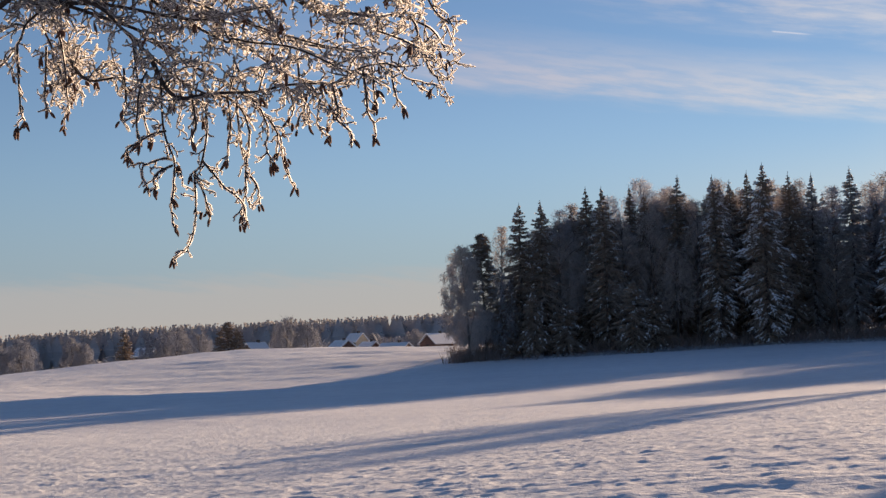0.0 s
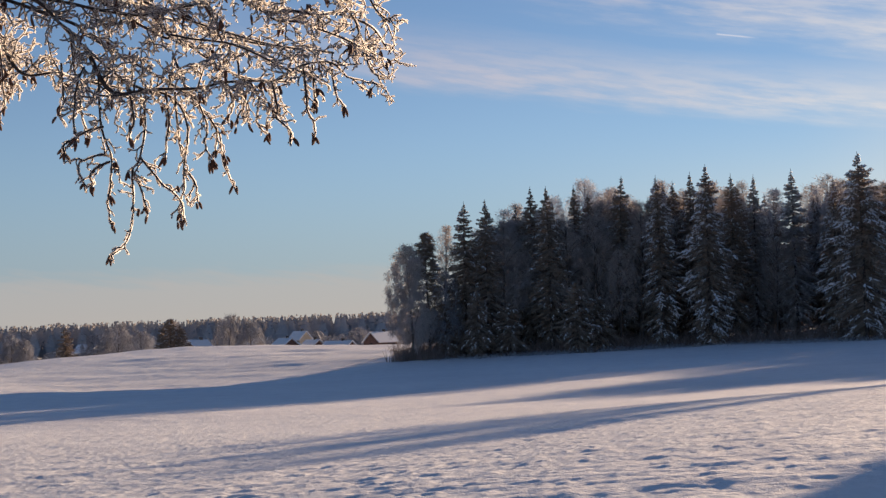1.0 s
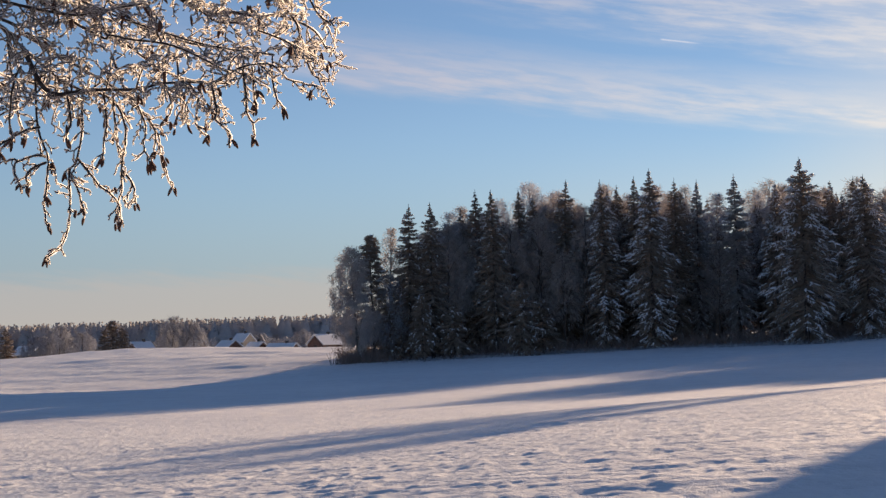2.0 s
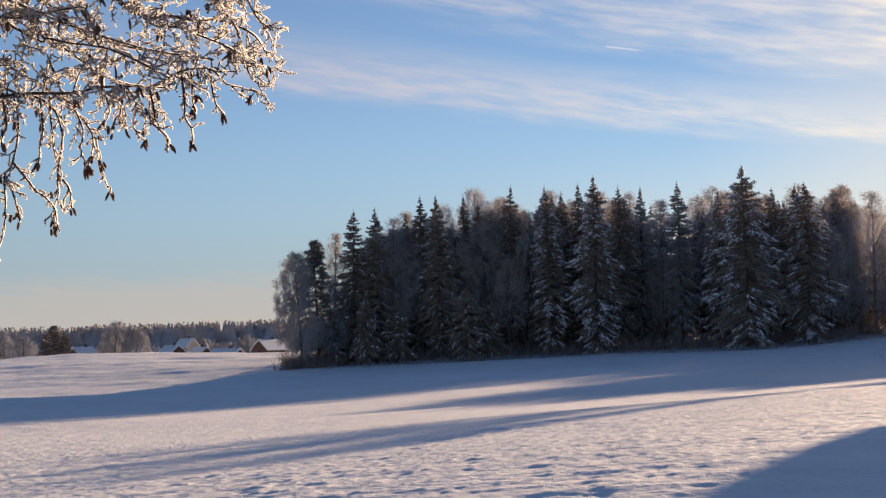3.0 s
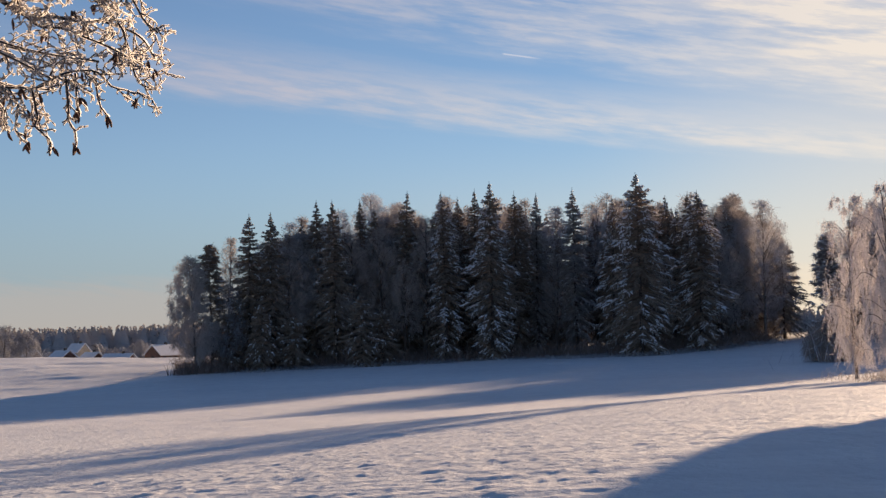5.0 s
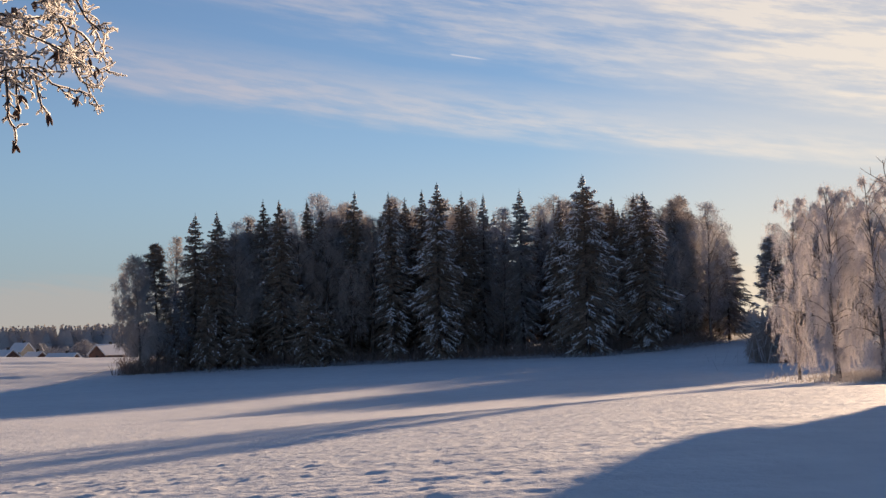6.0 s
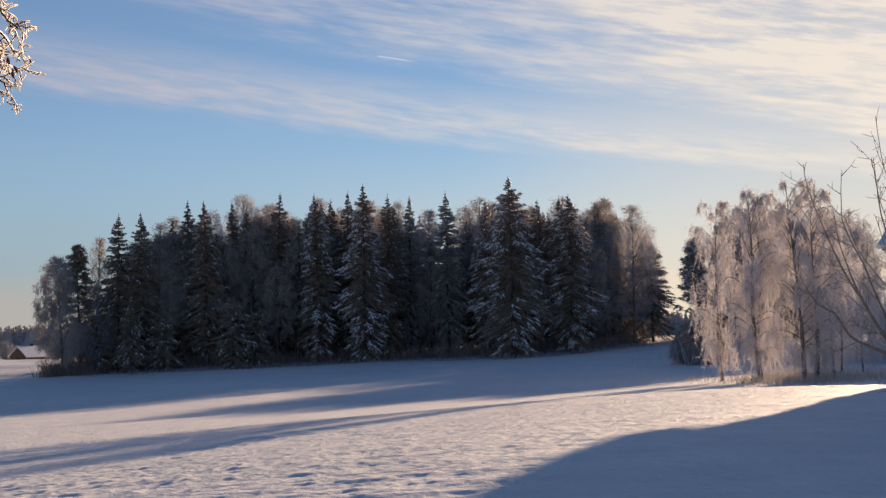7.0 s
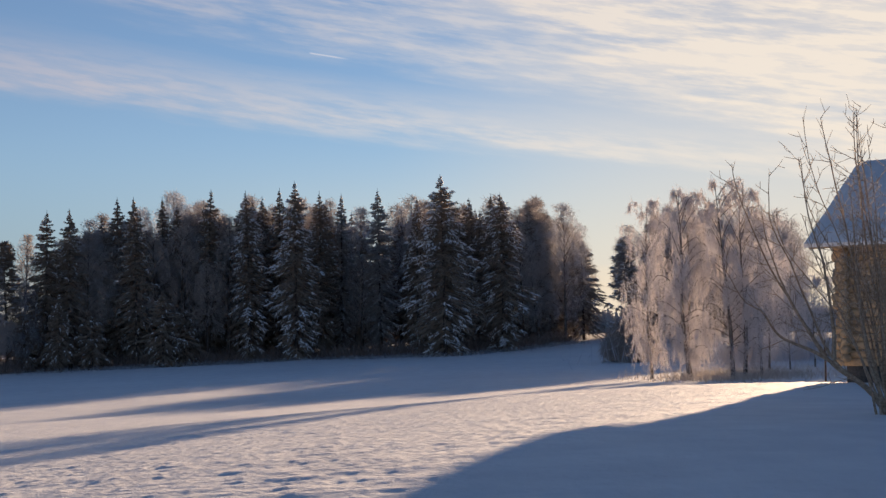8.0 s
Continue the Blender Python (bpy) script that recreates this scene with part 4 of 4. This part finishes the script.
def sleeve(shape, line, rng, radius):
    """A thin frost crust behind a shoot, open in front, shaping its backlit rim."""
    n = len(line)
    tang = np.gradient(line, axis=0)
    tang /= np.linalg.norm(tang, axis=1)[:, None] + 1e-9
    back = np.array([0.25, 1.0, 0.1]) - tang * (tang @ np.array([0.25, 1.0, 0.1]))[:, None]
    back /= np.linalg.norm(back, axis=1)[:, None] + 1e-9
    wide = np.cross(tang, back)
    size = radius * rng.uniform(0.65, 1.3, (n, 1, 1))
    th = np.radians([-95.0, -35.0, 35.0, 95.0])[None, :, None]
    v = line[:, None] + (back[:, None] * np.cos(th) * 0.7 + wide[:, None] * np.sin(th)) * size
    i, k = np.meshgrid(np.arange(n - 1), np.arange(3), indexing="ij")
    p = (i * 4 + k).ravel()
    shape.put(v.reshape(-1, 3), np.concatenate([np.stack([p, p + 1, p + 5], -1), np.stack([p, p + 5, p + 4], -1)]))


def hanging_birch():
    """The birch beside the camera: its frosted boughs hang into the view."""
    rng = np.random.default_rng(21)
    root = thing("birch_tree", -3.4, 4.3, float(ground_z(-3.4, 4.3)), "old birch with thin hanging boughs, thick with hoar frost", "tree")
    shift = -np.array([-3.4, 4.3, float(ground_z(-3.4, 4.3))])
    bole = Shape()
    bole.tube(curve([(0, 0, -0.2), (0.05, 0, 1.5), (-0.02, 0.05, 3.2), (0.1, 0.0, 5.0)], 5), [0.19, 0.16, 0.13], 12)
    part("trunk", bole, M_BIRCH, root)
    boughs = [
        [(-3.30, 4.30, 3.3), (-2.2, 4.0, 3.05), (-1.20, 3.833, 2.699), (-1.04, 3.885, 2.654), (-0.885, 3.907, 2.602), (-0.825, 3.933, 2.545), (-0.762, 3.961, 2.481), (-0.657, 3.927, 2.388), (-0.562, 3.883, 2.340)],
        [(-2.2, 4.0, 3.05), (-1.7, 3.9, 2.72), (-1.206, 3.847, 2.585), (-1.076, 3.852, 2.618), (-0.967, 3.942, 2.620), (-0.853, 3.965, 2.613), (-0.715, 4.033, 2.593), (-0.626, 4.045, 2.584), (-0.523, 4.076, 2.611), (-0.442, 4.044, 2.616)],
        [(-3.32, 4.30, 4.0), (-2.0, 4.35, 3.5), (-0.727, 4.398, 2.789), (-0.616, 4.418, 2.714), (-0.539, 4.457, 2.652), (-0.500, 4.482, 2.627), (-0.388, 4.441, 2.587), (-0.290, 4.479, 2.574), (-0.223, 4.494, 2.568)],
        [(-0.762, 3.961, 2.481), (-0.681, 3.870, 2.350), (-0.575, 3.873, 2.354), (-0.460, 3.885, 2.356), (-0.404, 3.918, 2.375), (-0.327, 3.971, 2.387), (-0.262, 4.001, 2.394), (-0.203, 4.055, 2.440), (-0.126, 4.046, 2.445), (-0.082, 4.083, 2.410)],
        [(-3.28, 4.30, 4.4), (-1.6, 4.4, 3.6), (-0.503, 4.477, 2.801), (-0.359, 4.536, 2.706), (-0.254, 4.495, 2.686), (-0.168, 4.455, 2.664), (-0.116, 4.423, 2.659), (-0.017, 4.480, 2.630), (0.031, 4.473, 2.558)],
        [(-1.20, 3.85, 2.70), (-1.032, 3.906, 2.621), (-1.065, 3.887, 2.551), (-1.084, 3.900, 2.514), (-1.136, 3.899, 2.448), (-1.217, 3.874, 2.399)],
        [(-2.0, 4.35, 3.5), (-1.3, 4.25, 3.0), (-1.119, 4.180, 2.735), (-1.112, 4.235, 2.626), (-1.101, 4.282, 2.578), (-1.109, 4.341, 2.540), (-1.101, 4.364, 2.498)],
        [(-2.0, 4.35, 3.5), (-1.4, 4.3, 3.0), (-1.121, 4.309, 2.765), (-1.106, 4.370, 2.679), (-1.103, 4.421, 2.622), (-1.077, 4.436, 2.590), (-1.074, 4.463, 2.494), (-1.043, 4.435, 2.451)],
        [(-1.103, 4.421, 2.60), (-0.972, 4.139, 2.451), (-0.878, 4.134, 2.450), (-0.808, 4.094, 2.422), (-0.696, 4.158, 2.405)],
        [(-1.6, 4.4, 3.6), (-0.5, 4.2, 3.1), (-0.113, 4.365, 2.693), (-0.050, 4.309, 2.579), (-0.035, 4.256, 2.503), (-0.013, 4.278, 2.457), (0.019, 4.333, 2.450)],
        [(-0.5, 4.2, 3.1), (-0.15, 4.18, 2.85), (-0.043, 4.169, 2.694), (0.001, 4.181, 2.615), (0.039, 4.159, 2.574)],
        [(-0.5, 4.2, 3.1), (0.0, 4.1, 2.88), (0.10, 4.067, 2.76), (0.13, 4.051, 2.70)],
        [(-0.5, 4.2, 3.1), (0.05, 4.08, 2.88), (0.15, 4.057, 2.76), (0.205, 4.039, 2.655)],
        [(-1.7, 3.9, 2.80), (-1.25, 4.0, 2.78), (-0.95, 4.05, 2.72), (-0.70, 4.1, 2.66), (-0.50, 4.12, 2.58), (-0.30, 4.15, 2.52), (-0.12, 4.2, 2.50)],
        [(-2.0, 4.35, 3.5), (-1.2, 4.2, 2.95), (-0.80, 4.25, 2.75), (-0.55, 4.3, 2.56), (-0.40, 4.3, 2.46), (-0.25, 4.32, 2.44)],
        [(-2.2, 4.0, 3.05), (-0.924, 3.950, 2.597), (-0.772, 4.000, 2.526), (-0.676, 4.050, 2.471), (-0.577, 4.100, 2.415), (-0.477, 4.150, 2.356)],
        [(-0.5, 4.2, 3.1), (-0.339, 4.300, 2.670), (-0.210, 4.267, 2.601), (-0.098, 4.233, 2.549), (-0.003, 4.200, 2.491)],
        [(-2.0, 4.35, 3.5), (-0.727, 4.100, 2.623), (-0.537, 4.050, 2.528), (-0.380, 4.000, 2.490), (-0.228, 3.950, 2.407)],
    ]
    hung = [
        [(-0.719, 3.900, 2.42), (-0.713, 3.883, 2.279), (-0.696, 3.875, 2.219), (-0.678, 3.836, 2.177), (-0.680, 3.811, 2.095), (-0.694, 3.841, 2.041), (-0.696, 3.886, 1.993)],
        [(-0.623, 3.95, 2.37), (-0.607, 3.938, 2.291), (-0.625, 3.96, 2.190), (-0.642, 3.938, 2.151), (-0.647, 3.98, 2.080), (-0.661, 4.034, 2.025), (-0.670, 4.033, 1.965), (-0.722, 4.08, 1.931)],
        [(-0.625, 3.96, 2.190), (-0.585, 3.90, 2.143), (-0.556, 3.86, 2.101), (-0.510, 3.82, 2.053), (-0.488, 3.80, 1.993)],
        [(-0.575, 3.873, 2.354), (-0.524, 3.924, 2.331), (-0.490, 3.874, 2.263), (-0.497, 3.917, 2.203), (-0.503, 3.894, 2.141), (-0.508, 3.949, 2.088), (-0.524, 3.995, 2.040)],
        [(-0.503, 3.894, 2.150), (-0.477, 3.916, 2.113), (-0.471, 3.933, 2.063)],
        [(-0.562, 4.15, 2.50), (-0.530, 4.208, 2.399), (-0.486, 4.228, 2.345), (-0.454, 4.285, 2.295), (-0.449, 4.286, 2.214), (-0.421, 4.281, 2.161)],
        [(-0.337, 3.97, 2.387), (-0.314, 3.980, 2.340), (-0.325, 4.037, 2.295), (-0.299, 4.041, 2.260)],
        [(-0.280, 3.99, 2.392), (-0.260, 3.90, 2.301), (-0.258, 3.849, 2.266), (-0.217, 3.794, 2.220), (-0.208, 3.808, 2.196)],
        [(-0.200, 4.05, 2.44), (-0.187, 3.95, 2.338), (-0.181, 3.899, 2.293), (-0.164, 3.921, 2.258), (-0.160, 3.904, 2.226)],
        [(-1.02, 3.95, 2.62), (-1.00, 4.0, 2.52), (-0.985, 4.0, 2.43), (-0.975, 4.0, 2.36)],
        [(-0.80, 3.95, 2.52), (-0.79, 3.95, 2.42), (-0.775, 3.95, 2.33), (-0.765, 3.95, 2.25)],
        [(-0.39, 4.2, 2.52), (-0.385, 4.2, 2.40), (-0.375, 4.2, 2.33)],
        [(-0.705, 3.88, 2.261), (-0.736, 3.85, 2.247), (-0.765, 3.82, 2.218), (-0.789, 3.80, 2.197), (-0.778, 3.791, 2.175)],
        [(-0.685, 3.86, 2.183), (-0.703, 3.82, 2.180), (-0.735, 3.80, 2.166), (-0.755, 3.785, 2.152), (-0.753, 3.786, 2.102)],
        [(-0.683, 3.84, 2.166), (-0.711, 3.80, 2.145), (-0.719, 3.793, 2.116), (-0.704, 3.795, 2.087)],
        [(-0.755, 3.90, 2.42), (-0.755, 3.826, 2.374), (-0.763, 3.825, 2.316), (-0.771, 3.823, 2.266), (-0.772, 3.823, 2.229)],
        [(-0.835, 4.0, 2.45), (-0.826, 3.965, 2.340), (-0.844, 3.961, 2.303)],
        [(-0.644, 3.90, 2.38), (-0.624, 3.850, 2.279), (-0.632, 3.848, 2.235), (-0.626, 3.849, 2.213)],
        [(-0.545, 3.89, 2.35), (-0.542, 3.913, 2.270), (-0.552, 3.911, 2.219), (-0.556, 3.911, 2.174)],
        [(-0.523, 3.90, 2.35), (-0.532, 3.964, 2.255), (-0.537, 3.964, 2.187)],
        [(-0.500, 4.18, 2.37), (-0.473, 4.173, 2.297), (-0.482, 4.172, 2.249), (-0.471, 4.173, 2.202)],
        [(-0.480, 4.23, 2.34), (-0.450, 4.196, 2.283), (-0.454, 4.196, 2.235)],
        [(-0.645, 3.94, 2.150), (-0.624, 3.971, 2.101), (-0.613, 3.973, 2.041)],
        [(-1.085, 3.88, 2.50), (-1.074, 3.853, 2.346), (-1.065, 3.856, 2.295)],
        [(-1.020, 3.92, 2.50), (-1.012, 3.870, 2.361), (-1.006, 3.871, 2.320)],
        [(-1.060, 4.20, 2.50), (-1.008, 4.077, 2.379), (-1.018, 4.075, 2.330)],
        [(-0.396, 3.93, 2.380), (-0.382, 3.982, 2.327), (-0.398, 3.980, 2.290)],
        [(-0.358, 3.95, 2.385), (-0.353, 3.984, 2.327), (-0.369, 3.983, 2.289)],
        [(-0.126, 4.046, 2.445), (-0.114, 4.048, 2.359), (-0.092, 4.049, 2.333)],
        [(-0.175, 4.05, 2.440), (-0.167, 4.047, 2.368), (-0.160, 4.047, 2.337)],
    ]
    frost, fruit_at = Shape(), []
    twig_mesh = Shape()
    for k, guide in enumerate(boughs):
        line = curve(guide, 7) + shift
        bough = Shape()
        thick = (0.014, 0.0038) if k in (0, 1, 2, 4) else (0.007, 0.0028)
        bough.tube(line, [thick[0], thick[0] * 0.5, thick[1], 0.0022], 7)
        part("bough", bough, M_TWIG, root, "thin dark bough edged with frost")
        inside = line[line[:, 0] > -1.45 - (-3.4)] if len(line[line[:, 0] > 1.95]) > 4 else line
        sleeve(frost, inside, rng, thick[1] + 0.0016)
        rime(frost, inside, rng, 500, 0.0045, thick[1])
        shoots = []
        grow(inside, rng, 0.050 if k in (5, 6, 7, 13, 15) else 0.035, 0.21 if k not in (11, 12) else 0.07, 3, 0.22, shoots, 0.9)
        for pts, level in shoots:
            twig_mesh.tube(pts, [0.0010 + 0.0005 * level, 0.0009], 3)
            sleeve(frost, pts, rng, 0.0018 + 0.0004 * level)
            rime(frost, pts, rng, 420, 0.0040, 0.0012)
            if level == 1 and rng.uniform() < 0.012 or level == 2 and rng.uniform() < 0.03:
                fruit_at.append(pts[-1])
    for guide in hung:
        line = curve(guide, 7) + shift
        line = line + np.cumsum(rng.normal(0, 0.0016, line.shape), axis=0) * np.linspace(0, 1, len(line))[:, None]
        twig_mesh.tube(line, [0.0032, 0.0024, 0.0015], 6)
        sleeve(frost, line, rng, 0.0038)
        rime(frost, line, rng, 450, 0.0048, 0.0022)
        shoots = []
        grow(line, rng, 0.028, 0.075, 2, 0.6, shoots, 0.9)
        for pts, level in shoots:
            twig_mesh.tube(pts, [0.0010 + 0.0006 * level, 0.0009], 3)
            sleeve(frost, pts, rng, 0.0018 + 0.0004 * level)
            rime(frost, pts, rng, 420, 0.0042, 0.0012)
            if rng.uniform() < (0.15 if level == 2 else 0.05):
                fruit_at.append(pts[-1])
        fruit_at.append(line[-1])
    tagged(part("twig", twig_mesh, M_TWIG, root, "fine hanging twigs"), kind="stuff")
    tagged(part("frost", frost, M_RIME, root, "hoar frost on every twig"), kind="stuff")
    for p in fruit_at[-240:]:
        for _ in range(int(rng.integers(1, 4))):
            cat = Shape()
            q = p + rng.normal(0, 0.0025, 3)
            end = q + np.array([rng.normal(0, 0.009), rng.normal(0, 0.009), -rng.uniform(0.016, 0.030)])
            mid = (q + end) / 2 + rng.normal(0, 0.0015, 3)
            cat.tube(curve([q, mid, end], 4), [0.0010, 0.0034, 0.0040, 0.0040, 0.0034, 0.0014], 7)
            part("catkin", cat, M_CATKIN, root)


hanging_birch()


def garden_bush():
    """A tall bare bush by the log house."""
    rng = np.random.default_rng(8)
    bx, by = 11.8, 17.37
    bz = float(ground_z(bx, by))
    root = thing("bush", bx, by, bz, "tall bare bush with frosted upright shoots beside the log house", "bush")
    guides = [
        [(0, 0, -0.1), (-0.26, 0.17, 0.36), (-0.69, 0.45, 0.80), (-1.06, 0.68, 1.59), (-1.34, 0.84, 2.21), (-1.61, 0.99, 3.09), (-1.65, 1.02, 3.44)],
        [(-0.26, 0.17, 0.36), (-0.73, 0.47, 0.80), (-1.19, 0.75, 1.07), (-1.43, 0.80, 1.40), (-1.70, 0.85, 1.60), (-1.95, 0.9, 2.05)],
        [(0, 0, -0.1), (-0.26, 0.10, 0.36), (-0.66, 0.3, 0.76), (-0.86, 0.4, 1.28), (-1.16, 0.5, 2.07), (-1.38, 0.6, 2.64), (-1.38, 0.6, 3.30)],
        [(0, 0, -0.1), (-0.28, 0.05, 0.70), (-0.33, 0.1, 1.31), (-0.47, 0.15, 2.38), (-0.69, 0.2, 3.47), (-0.81, 0.2, 3.98)],
        [(-0.66, 0.3, 0.76), (-0.72, 0.2, 1.3), (-0.82, 0.2, 2.0), (-1.02, 0.2, 2.7), (-1.10, 0.2, 3.45)],
        [(0.0, 0.1, -0.1), (-0.10, 0.0, 0.9), (-0.22, -0.1, 1.9), (-0.42, -0.1, 3.0), (-0.48, -0.15, 4.0)],
        [(0.0, 0.1, -0.1), (0.05, 0.2, 1.0), (-0.08, 0.3, 2.2), (-0.20, 0.3, 3.3), (-0.22, 0.3, 4.1)],
        [(0.05, 0.0, -0.1), (0.2, -0.1, 1.1), (0.15, -0.2, 2.3), (0.05, -0.2, 3.9)],
        [(0.1, 0.0, -0.1), (0.5, 0.1, 1.1), (0.8, 0.2, 2.5), (0.9, 0.2, 3.6)],
        [(-0.28, 0.05, 0.70), (-0.5, -0.1, 1.3), (-0.62, -0.2, 2.1), (-0.72, -0.25, 3.1)],
        [(0.1, -0.1, -0.1), (0.9, 0.0, 0.7), (1.5, 0.0, 1.7), (1.8, 0.1, 2.8)],
        [(-0.69, 0.45, 0.80), (-0.95, 0.5, 1.2), (-1.22, 0.5, 1.65), (-1.45, 0.5, 2.2), (-1.55, 0.5, 2.75)],
    ]
    for k in range(18):
        lean = rng.uniform(-1.75, 0.9)
        top = rng.uniform(2.3, 4.1)
        mid = lean * rng.uniform(0.35, 0.6)
        depth = rng.uniform(-0.5, 0.8)
        guides.append([(rng.normal(0, 0.08), rng.normal(0, 0.08), -0.1), (mid * 0.5, depth * 0.3, top * 0.22), (mid, depth * 0.6, top * 0.5), (lean * 0.85, depth, top * 0.8), (lean, depth, top)])
    frost, fine = Shape(), Shape()
    for k, guide in enumerate(guides):
        line = curve(guide, 7)
        line = line + np.cumsum(rng.normal(0, 0.0035, line.shape), axis=0)
        stem = Shape()
        girth = 1.0 if k < 12 else 0.6
        stem.tube(line, [0.032 * girth, 0.020 * girth, 0.011 * girth, 0.004], 7)
        part("stem", stem, M_STEM, root)
        rime(frost, line[18:], rng, 200, 0.011, 0.006)
        shoots = []
        grow(line[9:], rng, 0.24 if k in (0, 1, 2, 4, 11) else 0.20, 0.75, 2, -0.25, shoots, 0.22, 0.75)
        for pts, level in shoots:
            fine.tube(pts, [0.0022 + 0.0018 * level, 0.0022], 4)
            rime(frost, pts, rng, 130, 0.013, 0.003)
    tagged(part("shoot", fine, M_STEM, root, "thin upright shoots"), kind="stuff")
    tagged(part("frost", frost, M_RIME, root, "frost on the shoots"), kind="stuff")


garden_bush()


def birch_foot(rng, n):
    t = rng.uniform(-0.9, 1, n)
    return 43.5 + 5.5 * t + rng.normal(0, 1.2, n), 80.5 + 4.5 * t + rng.normal(0, 3.2, n)


scrub("tall_grass", "tan dry grass and stalks standing out of the snow", M_GRASS, 2400, birch_foot, 0.85, 0.024, 0.5)


def thicket(rng, n):
    return rng.normal(64, 6, n), rng.normal(108, 5, n)


scrub("frosted_thicket", "pale frosted thicket behind the birches", M_FROST, 2600, thicket, 3.0, 0.045, 0.4)



def village_shrubs(rng, n):
    return rng.uniform(-125, 4, n), rng.normal(560, 14, n)


scrub("shrubs", "pale frosted shrubs between the village and the far woods", M_HOAR, 5000, village_shrubs, 7.5, 0.6, 0.5)

# a thin post by the log house
post = thing("post", 22.05, 35.6, float(ground_z(22.05, 35.6)) - 0.1, "thin dark wooden post standing in the snow", "post")
stake = Shape()
stake.tube(np.array([[0, 0, 0], [0.01, 0, 0.5], [0.0, 0, 1.25]]), [0.028, 0.022], 7)
part("shaft", stake, M_BARK, post)
